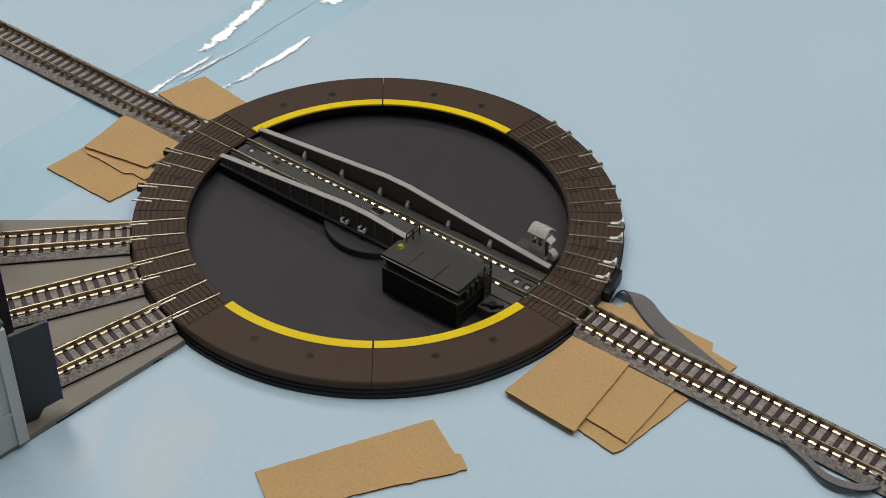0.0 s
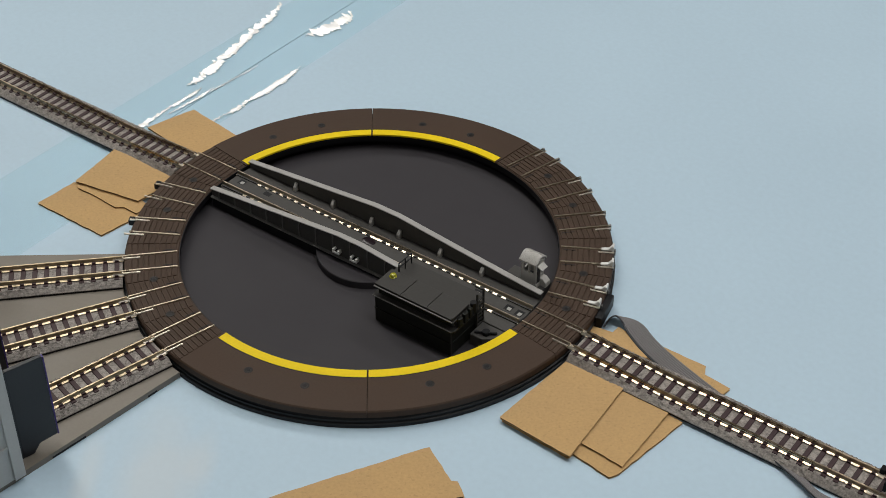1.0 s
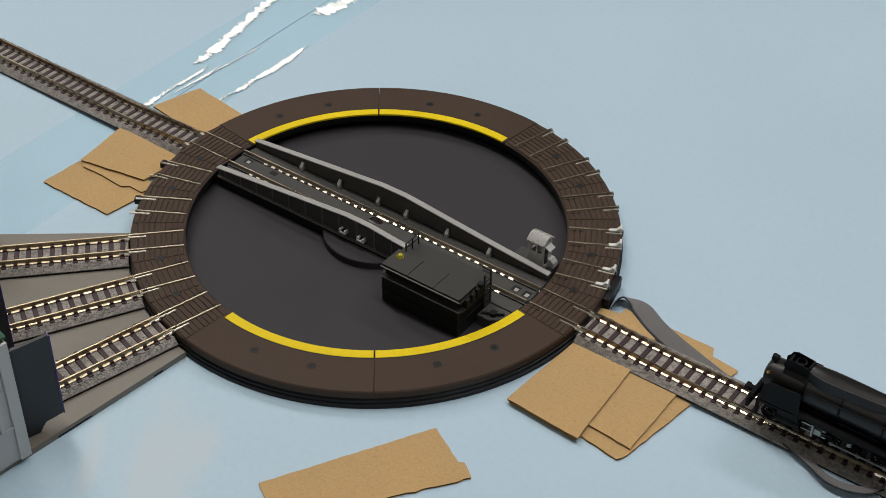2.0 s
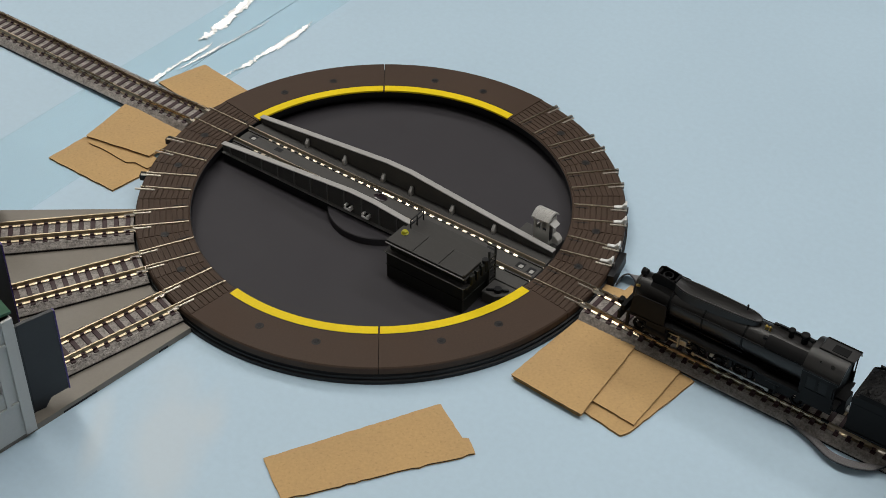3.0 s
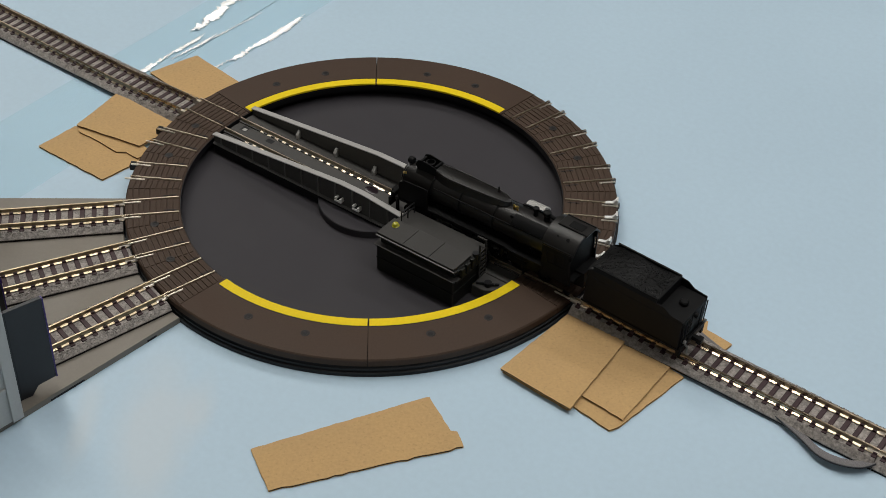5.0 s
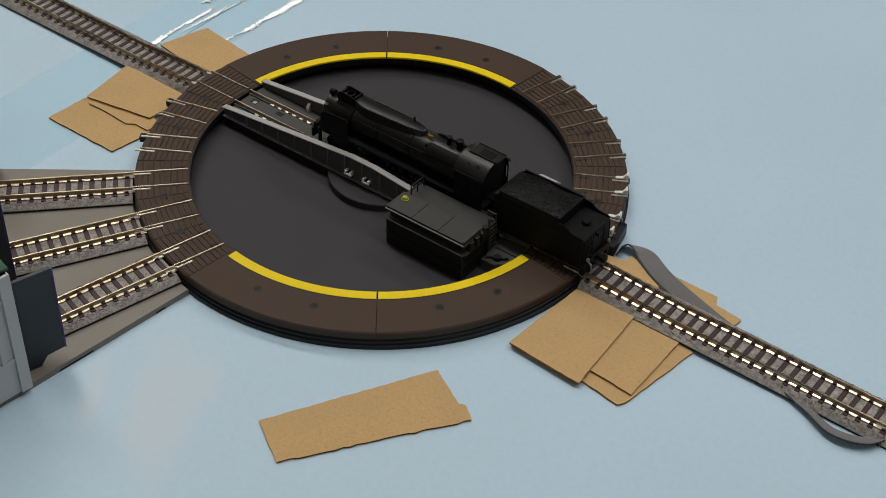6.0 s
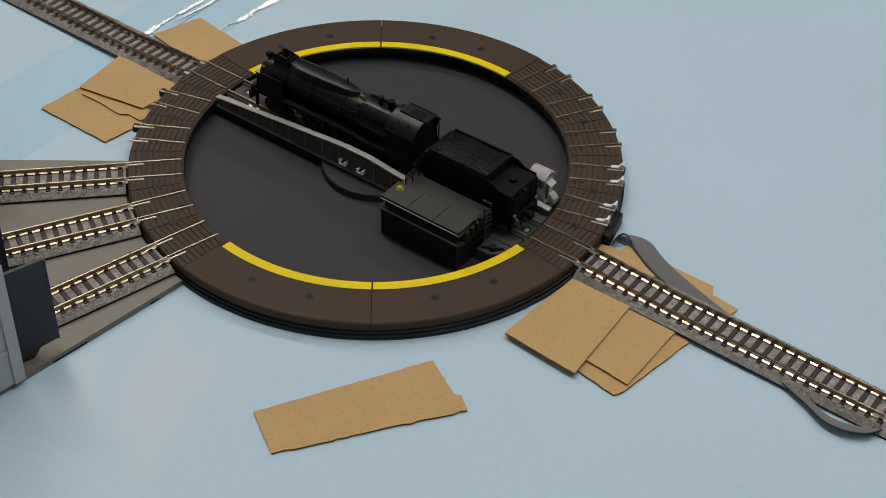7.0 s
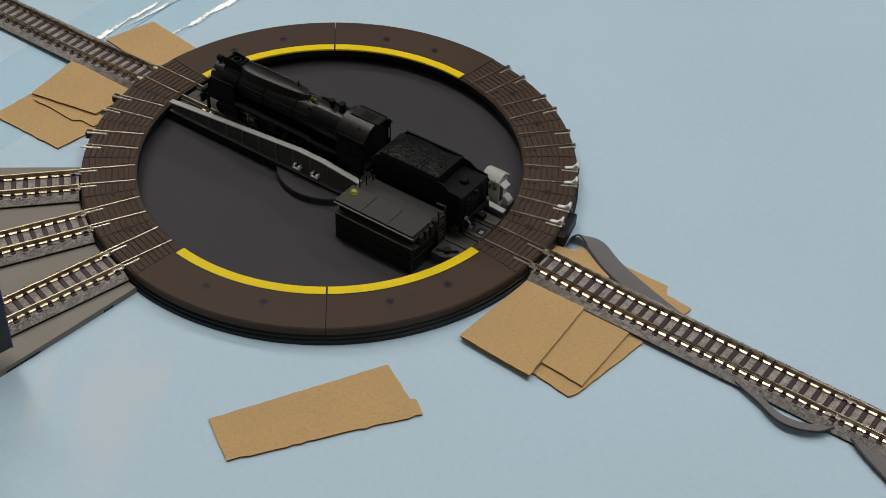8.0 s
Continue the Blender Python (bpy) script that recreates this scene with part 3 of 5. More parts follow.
    part("pivot_disc", lathe(bmesh.new(), [(0, 0.3), (22.4, 0.3), (22.4, 3.4), (22.1, 3.7), (0, 3.7)], 96), PIT, br, "round pivot disc under the girders", smooth=35)
    # motor housing
    x0, x1, y0, y1 = 26.3, 64.2, -31.0, -10.6
    body = part("motor_housing", box(bmesh.new(), x0 + 0.6, x1 - 0.6, y0 - 0.2, y1, 0.32, 12.8, 0.4), HOUSING, br, "olive black motor housing beside the girder")
    part("upper_wall", box(bmesh.new(), x0 + 1.4, x1 - 1.2, y0 + 1.4, y1 - 0.2, 13.5, 16.6, 0.2), HOUSING, body)
    part("ledge", box(bmesh.new(), x0 - 0.2, x1 + 0.2, y0 - 0.7, y1, 12.7, 13.5, 0.2), HOUSING_TOP, body)
    part("sill", box(bmesh.new(), x0 + 0.3, x1 - 0.3, y0 - 0.5, y1, 6.6, 7.1, 0.15), HOUSING, body)
    part("eave_lip", box(bmesh.new(), x0 + 0.2, x1 - 0.4, y0 - 0.35, y0 + 0.1, 17.25, 17.75, 0.1), RIB, body, "thin lighter eave edge")
    part("ledge_lip", box(bmesh.new(), x0, x1, y0 - 1.0, y0 - 0.6, 13.0, 13.4, 0.1), GIRDER, body)
    part("corner_strip", box(bmesh.new(), x1 - 0.9, x1 - 0.4, y0 - 0.4, y0 + 0.1, 1.0, 12.6, 0.1), HOUSING_TOP, body)
    part("eave", box(bmesh.new(), x0, x1, y0, -19.6, 16.7, 17.5, 0.15), HOUSING_TOP, body)
    for i in range(3):
        a = x0 + 0.3 + i * 12.4
        part("roof_panel", box(bmesh.new(), a, min(a + 12.2, x1 - 0.2), y0 + 0.4, -19.6, 17.3, 18.5, 0.22), HOUSING_TOP, body, "flat grey roof panel")
    part("walkway", box(bmesh.new(), x0 + 0.5, x1 - 0.4, -19.5, -9.9, 16.4, 17.2, 0.15), HOUSING_TOP, body, "flat grey walkway")
    for i in range(3):
        part("louvre", box(bmesh.new(), x1 - 1.3, x1 - 0.7, y0 + 2.0, y1 - 9.5, 14.0 + i, 14.5 + i, 0.1), HOUSING_TOP, body)
    part("warning_lamp", lathe(bmesh.new(), [(1.55, 18.4), (1.55, 18.7), (1.25, 18.9), (1.25, 19.4), (0.9, 19.8), (0, 20.0)], 20, Matrix.Translation((30.0, -23.2, 0))), LENS_Y, body, "yellow dome lamp", smooth=50)
    for x, ya, yb in ((29.8, -19.2, -11.0),):
        bm = bmesh.new()
        for z in (20.0, 22.2):
            rod(bm, (x, ya, z), (x, yb, z), 0.28, 6)
        for y in (ya, (ya + yb) / 2, yb):
            rod(bm, (x, y, 17.0), (x, y, 22.0), 0.28, 6)
        part("railing", bm, BLACK, body, "thin black railing")
    bm = bmesh.new()
    for y in (-15.6, -11.4):
        box(bm, x1 + 0.1, x1 + 0.8, y - 0.35, y + 0.35, 0.32, 21.5, 0.1)
    for i in range(7):
        box(bm, x1 + 0.2, x1 + 0.7, -15.6, -11.4, 5.2 + i * 2.0, 5.9 + i * 2.0)
    box(bm, x1 - 3.5, x1 + 0.5, -11.8, -11.1, 20.6, 21.3, 0.1)
    for yy, hh in ((-27.0, 17.6), (-23.6, 17.9), (-20.2, 18.2)):
        part("end_fin", box(bmesh.new(), x1 - 0.3, x1 + 1.3, yy - 1.1, yy + 1.1, 13.4, hh, 0.25), HOUSING, body, "ribbed end vent")
    part("gear_case", rod(bmesh.new(), (x1 + 0.6, -18.4, 14.4), (x1 + 0.6, -18.4, 19.6), 1.3, 14), BLACK, body, "black round gear case")
    part("end_sill", box(bmesh.new(), x1 - 0.4, x1 + 0.7, y0 + 0.2, -17.0, 12.4, 13.5, 0.2), HOUSING_TOP, body)
    part("roof_parapet", box(bmesh.new(), x1 - 1.0, x1 - 0.3, y0 + 0.4, -20.0, 18.3, 19.3, 0.12), HOUSING_TOP, body)
    part("ladder", bm, HOUSING_TOP, body, "black ladder with hand rails")
    bm = bmesh.new()
    path = [(66.0, -19.0, 5.6), (68.5, -17.8, 5.9), (70.5, -17.0, 6.2), (72.5, -16.2, 6.2), (73.6, -14.8, 5.8)]
    for p, q in zip(path, path[1:]):
        rod(bm, p, q, 0.55, 8)
    rod(bm, (70.2, -17.2, 5.0), (70.2, -17.2, 6.9), 1.5, 14)
    part("end_platform", prism(bmesh.new(), [(64.9, -11.0), (76.0, -11.0), (74.9, -17.0), (70.5, -20.6), (64.9, -20.6)], 0.32, 5.3, bevel=0.2), DECK, br, "grey platform at the end of the bridge")
    part("drive_link", bm, BLACK, br, "black drive arm at the rim")
    # operator's hut
    hut = part("operator_hut", box(bmesh.new(), 63.90, 71.50, 15.4, 21.8, 6.3, 8.6, 0.15), HUT, br, "pale grey operator's hut with a ribbed arched roof")
    for a, b, c, d in ((64.20, 65.30, 15.6, 16.4), (70.10, 71.20, 15.6, 16.4), (64.20, 65.30, 20.7, 21.5), (70.10, 71.20, 20.7, 21.5), (67.40, 68.10, 15.6, 16.2)):
        part("corner_post", box(bmesh.new(), a, b, c, d, 8.5, 19.2), HUT, hut)
    for a, b, c, d, z0, z1 in ((64.30, 71.10, 15.65, 16.15, 8.5, 13.4), (64.30, 64.80, 15.8, 21.2, 8.5, 13.4), (70.60, 71.10, 15.8, 21.2, 8.5, 18.6), (64.30, 71.10, 21.0, 21.4, 8.5, 19.2), (64.30, 71.10, 15.65, 16.15, 17.9, 19.2)):
        part("wall_panel", box(bmesh.new(), a, b, c, d, z0, z1), HUT, hut)
    part("desk", box(bmesh.new(), 65.80, 68.80, 16.4, 18, 8.6, 12.8, 0.2), DOOR, hut, "dark control desk inside")
    roof = bmesh.new()
    arch = [(14.7 + 7.8 * i / 10, 18.8 + 2.3 * math.sin(math.pi * i / 10)) for i in range(11)]
    prism(roof, arch + [(p, q - 0.6) for p, q in arch[::-1]], 63.50, 71.70, "x")
    rf = part("roof", roof, HUT, hut, "arched pale grey roof")
    for i in range(8):
        x = 64.00 + i * 1.0
        rib = bmesh.new()
        a2 = [(p, q + 0.28) for p, q in arch]
        prism(rib, a2 + [(p, q) for p, q in arch[::-1]], x, x + 0.4, "x")
        part("roof_rib", rib, HUT, rf)
    part("porch", prism(bmesh.new(), [(71.10, 6.3), (74.20, 6.3), (74.20, 8.6), (72.60, 10.2), (71.10, 10.2)], 18.4, 21.8, "y", 0.2), HUT, hut, "grey step block behind the hut")
    part("awning", prism(bmesh.new(), [(71.50, 17.6), (73.90, 16.4), (74.10, 16.9), (71.70, 18.2)], 15.6, 19.6, "y", 0.08), HUT, hut, "small sloping awning")
    part("door_leaf", box(bmesh.new(), 71.15, 71.35, 16.4, 18.6, 8.7, 16.4), DOOR, hut, "dark doorway")


# ---- tracks ----
def sleeper_mesh():
    bm = box(bmesh.new(), -0.95, 0.95, -7.45, 7.45, -0.5, 0.4, 0.12, 1)
    for s in (-1, 1):
        for side in (-1, 1):
            y = s * 4.85 + side * 0.95
            box(bm, -0.75, 0.75, y - 0.4, y + 0.4, 0.3, 1.1)
    bmesh.ops.scale(bm, vec=(MM, MM, MM), verts=bm.verts)
    me = bpy.data.meshes.new("sleeper")
    bm.to_mesh(me)
    bm.free()
    me.materials.append(SLEEPER)
    return me


SLEEPER_MESH = sleeper_mesh()
PITCH = 4.65


def track(label, m, x0, x1, top, bed_bottom, joiner_at, metal=None):
    """A straight length of track along +x from x0 to x1; top(x): rail top height, bed_bottom(x): underside of the ballast."""
    tr = thing("track", label, "railway track", m, "tracks")
    n = max(2, int((x1 - x0) / 5))
    bed = bmesh.new()
    secs = []
    for i in range(n + 1):
        x = x0 + (x1 - x0) * i / n
        t, b = top(x) - 2.45, bed_bottom(x)
        secs.append([(x, -10.1, b + 0.9), (x, -10.1, b + 1.2), (x, -7.6, t), (x, 7.6, t), (x, 10.1, b + 1.2), (x, 10.1, b + 0.9)])
    sweep(bed, secs)
    bd = part("roadbed", bed, BALLAST, tr, "speckled grey ballast roadbed")
    # black strip added below the ballast in place of the shade under it
    base = bmesh.new()
    sweep(base, [[(x, -10.0, bed_bottom(x)), (x, -10.0, bed_bottom(x) + 0.95), (x, 10.0, bed_bottom(x) + 0.95), (x, 10.0, bed_bottom(x))] for x in [x0 + (x1 - x0) * i / n for i in range(n + 1)]])
    part("bed_shade", base, BLACK, tr, "black rim painted as the shade under the bed")
    # loose-looking ballast grains on the shoulders and between sleepers
    grains = bmesh.new()
    rnd = random.Random(int(x0 * 7 + x1))
    lo, hi = max(x0, -250), min(x1, 265)
    for i in range(int((hi - lo) * 9)):
        x = rnd.uniform(lo + 0.4, hi - 0.4)
        y = rnd.choice((-1, 1)) * rnd.uniform(7.0, 10.0) if rnd.random() < 0.75 else rnd.uniform(-7, 7)
        t, b = top(x) - 2.45, bed_bottom(x)
        ay = abs(y)
        z = t if ay < 7.8 else t + (b + 1.2 - t) * (ay - 7.8) / 2.3
        r = rnd.uniform(0.28, 0.55)
        o = Vector((x, y, z))
        vs = [grains.verts.new(o + Vector(d) * r * rnd.uniform(0.7, 1.2)) for d in ((1, 0, 0), (-0.5, 0.87, 0), (-0.5, -0.87, 0), (0, 0, 0.8))]
        for f in ((0, 1, 3), (1, 2, 3), (2, 0, 3)):
            grains.faces.new([vs[k] for k in f])
    tagged(part("ballast", grains, BALLAST, bd, "raised ballast grains"), kind="stuff")
    for s in (-1, 1):
        rl = part("rail", rail_mesh(bmesh.new(), x0 - 0.0, x1, s * 4.85, 0, lambda x: top(x) - 2.05), metal or TRACK_RAIL, tr, "yellower brassy rail, its dimmer shine put into the metal" if metal else "bright nickel silver rail")
        for j in joiner_at:
            bm = prism(bmesh.new(), [(-1.15, 0), (-1.15, 0.5), (-0.6, 1.0), (-0.6, 1.3), (0.6, 1.3), (0.6, 1.0), (1.15, 0.5), (1.15, 0)], -4.2, 3.4, "x")
            part("rail_joiner", bm, JOINER, rl, "bright metal joiner", m=mpose(j, s * 4.85, top(j) - 2.1))
    k = int((x1 - x0 - 3) / PITCH)
    for i in range(k + 1):
        x = x0 + 2.2 + i * PITCH
        share("sleeper", SLEEPER_MESH, tr, mpose(x, 0, top(x) - 2.4, 0, 0, 0))
    return tr


def tracks():
    turn = pose(0, 0, 0, 0, 0, MAIN)
    bed = lambda x: max(0.0, 1.2 - max(0.0, (abs(x) - 150) / 60))
    track("straight nickel silver track on grey ballast, raised on cardboard shims", turn, 102.0, 226.0, rail_height, bed, [101.2])
    track("straight nickel silver track on grey ballast, lying on the foam board", turn, 226.3, 560.0, rail_height, bed, [226.1])
    track("straight nickel silver track on grey ballast crossing the board joint", pose(0, 0, 0, 0, 0, MAIN + 180) @ mpose(102, 1.3, 0, 0, 0, -0.75) @ mpose(-102, 0, 0), 102.0, 480.0, rail_height, bed, [101.2])
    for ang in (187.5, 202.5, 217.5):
        track("short stall track on grey ballast leading into the engine shed", pose(0, 0, 0, 0, 0, ang), 100.9, 330.0, lambda x: 7.9, lambda x: 2.6, [101.2], DULL_RAIL)


# ---- cards ----
def card(label, corners, z, thick=0.9, group="", lift=0.0, torn=False):
    """A cut piece of corrugated card: paper faces over a core darkened for edge shade. corners: plan in mm."""
    base = corners[0]
    cd = thing("cardboard_piece", label, "cardboard", mpose(base[0], base[1], z), group)
    pts = [Vector((x - base[0], y - base[1])) for x, y in corners]
    rnd = random.Random(int(abs(base[0]) * 10))
    edge = []
    for i, (p, q) in enumerate(zip(pts, pts[1:] + pts[:1])):
        n = max(2, int((q - p).length / 2.5))
        out = Vector((q - p)).normalized()
        out = Vector((out.y, -out.x))
        for k in range(n):
            rough = 0 if k == 0 else rnd.uniform(-0.18, 0.18) * (2.2 if torn and i == 1 else 1.0)
            edge.append(p + (q - p) * k / n + out * rough)
    mid = sum(edge, Vector((0, 0))) / len(edge)
    far = max((e - mid).length for e in edge)
    def layer(name, z0, z1, mat, inset, label=""):
        bm = bmesh.new()
        n = len(edge)
        def sag(p):
            return lift * ((p - pts[0]).length / (2 * far)) ** 1.5
        lo = [bm.verts.new((*(mid + (e - mid) * (1 - inset / far)), z0 + sag(e))) for e in edge]
        hi = [bm.verts.new((*(mid + (e - mid) * (1 - inset / far)), z1 + sag(e))) for e in edge]
        cl, ch = bm.verts.new((*mid, z0 + sag(mid))), bm.verts.new((*mid, z1 + sag(mid)))
        for i in range(n):
            j = (i + 1) % n
            bm.faces.new((lo[i], lo[j], hi[j], hi[i])), bm.faces.new((hi[i], hi[j], ch)), bm.faces.new((lo[j], lo[i], cl))
        part(name, bm, mat, cd, label)
    layer("lower_liner", 0, 0.14, CARD, 0)
    layer("corrugated_core", 0.14, thick - 0.16, SHADED_CORE, 0.4, "corrugated core, darkened for the shade at its edge")
    layer("upper_liner", thick - 0.16, thick, CARD, 0.0)
    return cd


def cards():
    shim = "shims under the track"
    card("loose tan cardboard strip with one torn edge", [(-39.2, -137.2), (-31.8, -156.0), (34.0, -135.8), (31.9, -128.8), (29.6, -128.4), (22.4, -112.0), (20.0, -112.6)][::1], 0.05, 0.9, torn=True)
    card("square tan cardboard shim beside the track", [(48.2, -99.2), (71.9, -119.6), (96.0, -83.5), (76.0, -68.5)], 1.9, 0.95, shim)
    card("square tan cardboard shim beneath another", [(49.0, -98.6), (71.5, -118.0), (94.0, -84.0), (76.0, -69.5)], 0.05, 0.9, shim)
    card("tan cardboard shim tucked under the track", [(70.0, -105.6), (90.2, -124.0), (111.0, -96.5), (93.0, -80.0)], 0.97, 0.9, shim)
    card("lowest tan cardboard shim under the track", [(69.0, -112.0), (85.1, -128.0), (88.5, -126.5), (115.0, -101.5), (97.0, -84.0)], 0.04, 0.9, shim)
    card("tan cardboard shim beyond the track", [(80.0, -55.0), (87.4, -48.6), (94.8, -52.3), (97.6, -49.3), (109.0, -62.6), (104.0, -71.0)], 1.0, 0.9, shim)
    card("long tan cardboard shim under the ribbon cable", [(96.0, -64.0), (111.0, -58.0), (128.3, -71.5), (127.2, -76.2), (135.4, -84.0), (131.0, -88.0), (112.0, -82.0)], 0.04, 0.9, shim)
    card("tan cardboard shim lying on a second piece", [(-129.8, 51.2), (-100.5, 36.0), (-84.0, 53.0), (-90.0, 58.0), (-116.2, 75.4)], 1.95, 0.9, shim)
    card("torn tan cardboard scrap between two shims", [(-129.0, 50.5), (-128.3, 47.8), (-120.8, 42.4), (-110.0, 33.1), (-106.0, 33.1), (-100.5, 28.6), (-95.0, 33.0), (-110.0, 50.0)], 0.97, 0.8, shim)
    card("tan cardboard shim on the foam board", [(-144.0, 37.9), (-113.2, 14.6), (-96.0, 31.0), (-124.0, 50.5), (-131.0, 53.0)], 0.05, 0.9, shim)
    card("tan cardboard shim beyond the track", [(-104.0, 95.6), (-88.0, 107.8), (-84.0, 110.3), (-62.5, 88.4), (-80.0, 72.0)], 0.05, 0.9, shim)


# ---- ribbon cable ----
def ribbon():
    cable = thing("ribbon_cable", "flat grey ribbon cable running under the track", "cable")
    def band(points, across, wires, name, start=None, turned=0):
        """A flat band of wires that follows points (left edge), its width along across; it may leave turned along start."""
        flat, first = Vector(across), Vector(start or across)
        n = 14
        fine = []
        P = [Vector(p) for p in points]
        for i in range(len(P) - 1):
            a, b, c, d = P[max(0, i - 1)], P[i], P[i + 1], P[min(len(P) - 1, i + 2)]
            for k in range(n):
                t = k / n
                fine.append(0.5 * (2 * b + (c - a) * t + (2 * a - 5 * b + 4 * c - d) * t * t + (3 * b - a - 3 * c + d) * t ** 3))
        fine.append(P[-1])
        for j in range(wires):
            bm = bmesh.new()
            secs = []
            for i, p in enumerate(fine):
                k = min(1.0, max(0.0, (i / n - turned) / 2.0)) if start else 1.0
                w = first.lerp(flat, k * k * (3 - 2 * k))
                d = (fine[min(i + 1, len(fine) - 1)] - fine[max(i - 1, 0)]).normalized()
                u = (w - d * w.dot(d))
                s = w.length / wires
                u = u.normalized()
                v = d.cross(u)
                c = p + w * ((j + 0.5) / wires)
                secs.append([c + u * (math.cos(q) * s * 0.56) + v * (math.sin(q) * 0.3) for q in [math.pi * 2 * e / 8 for e in range(8)]])
            sweep(bm, secs)
            part(name, bm, RIBBON if j else DOOR, cable, "" if j else "dark edge wire", smooth=60)
    band([(91.5, -50.0, 2.6), (93.8, -47.0, 4.0), (96.5, -46.2, 4.9), (98.5, -48.5, 4.2), (100.5, -54, 2.3), (106, -66, 1.9), (119, -85, 1.6), (133, -103, 0.9), (143, -116, 0.7)], (7.0, 4.4, 0.5), 9, "wire", (1.2, 4.6, -3.9), 2.2)
    # loop on the near side of the track, then on across the board
    band([(141, -117, 2.2), (146.1, -125.5, 2.2), (150.7, -132.8, 2.3), (154.9, -141.0, 2.8), (159.8, -145.4, 3.2), (165.3, -147.3, 3.2), (170.3, -147.1, 2.8), (177.1, -143.7, 2.3), (184, -138, 2.2)], (2.2, 4.4, -1.4), 9, "wire")
    band([(174.0, -134.0, 0.9), (178.0, -144.3, 1.6), (181.2, -155.3, 1.7), (187.2, -168.3, 1.4), (192, -178, 1.0), (202, -200, 0.9)], (7.4, 1.8, -0.2), 9, "wire")


# ---- engine shed ----
def shed():
    base = thing("shed_base", "warm grey wedge-shaped base plate of the engine shed", "base plate")
    part("plate", arc_plate(bmesh.new(), 101.3, 420, 180.2, 225.6, 0.0, 2.6, 30, 0.3), PLATE, base)
    for r0, r1 in ((112.4, 116.7), (145.0, 159.5)):
        part("edge_slot", box(bmesh.new(), r0, r1, -0.4, 0.06, 0.1, 1.0), BLACK, base, "dark slot under the plate edge", m=pose(0, 0, 0, 0, 0, 225.6))
    # the shed: white framed walls, green roof
    sh = thing("engine_shed", "white framed engine shed with green roof and dark open doors", "engine shed")
    # corner pillar and front/side walls along the lower edge of the wedge
    fx, fy = -119.5, -123.0
    out = Vector((math.cos(radians(225.4)), math.sin(radians(225.4)), 0))
    rot = pose(fx * MM, fy * MM, 2.6 * MM, 0, 0, 225.4)  # x points away from the turntable
    H = 52.4
    wall = part("side_wall", box(bmesh.new(), 0.4, 9.2, -1.5, 0.2, 0, H), WHITE, sh, "white side wall with framed windows", m=rot)
    part("lower_panel", box(bmesh.new(), 9.2, 200, -1.5, 0.2, 0, 22.7), WHITE, wall)
    part("upper_panel", box(bmesh.new(), 9.2, 200, -1.5, 0.2, 38.5, H), WHITE, wall)
    part("sill_rail", box(bmesh.new(), 4.3, 200, 0.2, 0.9, 14.9, 16.2, 0.15), WHITE, wall)
    part("top_rail", box(bmesh.new(), 4.3, 200, 0.2, 0.9, 41.5, 43.0, 0.15), WHITE, wall)
    for x in (9.2, 31.2, 53.2, 75.2):
        w = 17
        part("mullion", box(bmesh.new(), x + w, x + w + 5, -1.5, 0.2, 22.7, 38.5), WHITE, wall)
        win = part("window_frame", box(bmesh.new(), x - 1.6, x - 0.1, 0.2, 1.1, 16.2, 41.5, 0.12), WHITE, wall)
        part("window_frame", box(bmesh.new(), x + w + 0.1, x + w + 1.6, 0.2, 1.1, 16.2, 41.5, 0.12), WHITE, wall)
        part("window_pane", box(bmesh.new(), x, x + w, -0.9, -0.6, 22.7, 38.5), GLASS, wall, "clear pane")
        part("window_bar", box(bmesh.new(), x, x + w, -0.5, 0.3, 33.5, 34.5), WHITE, wall)
        part("window_bar", box(bmesh.new(), x + w / 2 - 0.5, x + w / 2 + 0.5, -0.5, 0.3, 22.7, 38.5), WHITE, wall)
    part("corner_pillar", box(bmesh.new(), 0.0, 4.3, -2.5, 1.2, 0, H, 0.2), WHITE, sh, "plain white corner pillar", m=rot)
    for a in (210.0, 195.0, 180.5):
        part("pier", box(bmesh.new(), 171, 175, -1.6, 1.6, 2.6, 55, 0.25), WHITE, sh, "white pier between stalls", m=pose(0, 0, 0, 0, 0, a))
    part("lintel", arc_plate(bmesh.new(), 171.5, 174, 180.5, 224.6, 48, 55, 6), WHITE, sh)
    roof = bmesh.new()
    secs = []
    for i in range(4):
        a = 180.0 + 45.6 * i / 3
        secs.append([(*polar(r, a), z) for r, z in ((170.5, 55.0), (170.5, 56.0), (270, 74), (400, 56.0), (400, 55.0), (270, 73))])
    sweep(roof, secs)
    part("roof", roof, GREEN, sh, "green sloping roof")
    part("back_wall", arc_plate(bmesh.new(), 388, 390, 180.5, 225.2, 2.6, 55, 10), WHITE, sh)
    # dark doors, swung open
    for (ax, ay), (bx, by), h in (((-110.2, -107.6), (-121.3, -115.5), 41.2), ((-134.5, -73.5), (-149.0, -82.0), 42.5), ((-157.2, 1.0), (-171.5, -4.5), 40.0), ((-141.0, -62.0), (-157.0, -65.0), 42.5)):
        d = Vector((ax - bx, ay - by))
        L = d.length
        turn = math.degrees(math.atan2(d.y, d.x))
        outline = [(0, 0), (L * 0.3, 0), (L * 0.5, 3.6), (L, 4.4), (L, h), (0, h)]
        leaf = part("door", prism(bmesh.new(), outline, -0.8, 0.8, "y", 0.15), NAVY if h == 40.0 else DOOR, sh, "dark stall door standing open", m=mpose(bx, by, 2.7, 0, 0, turn))
        part("door_edge", box(bmesh.new(), L - 0.02, L + 0.5, -0.9, 0.9, 4.2, h - 0.2), NAVY, leaf, "dark navy edge strip")
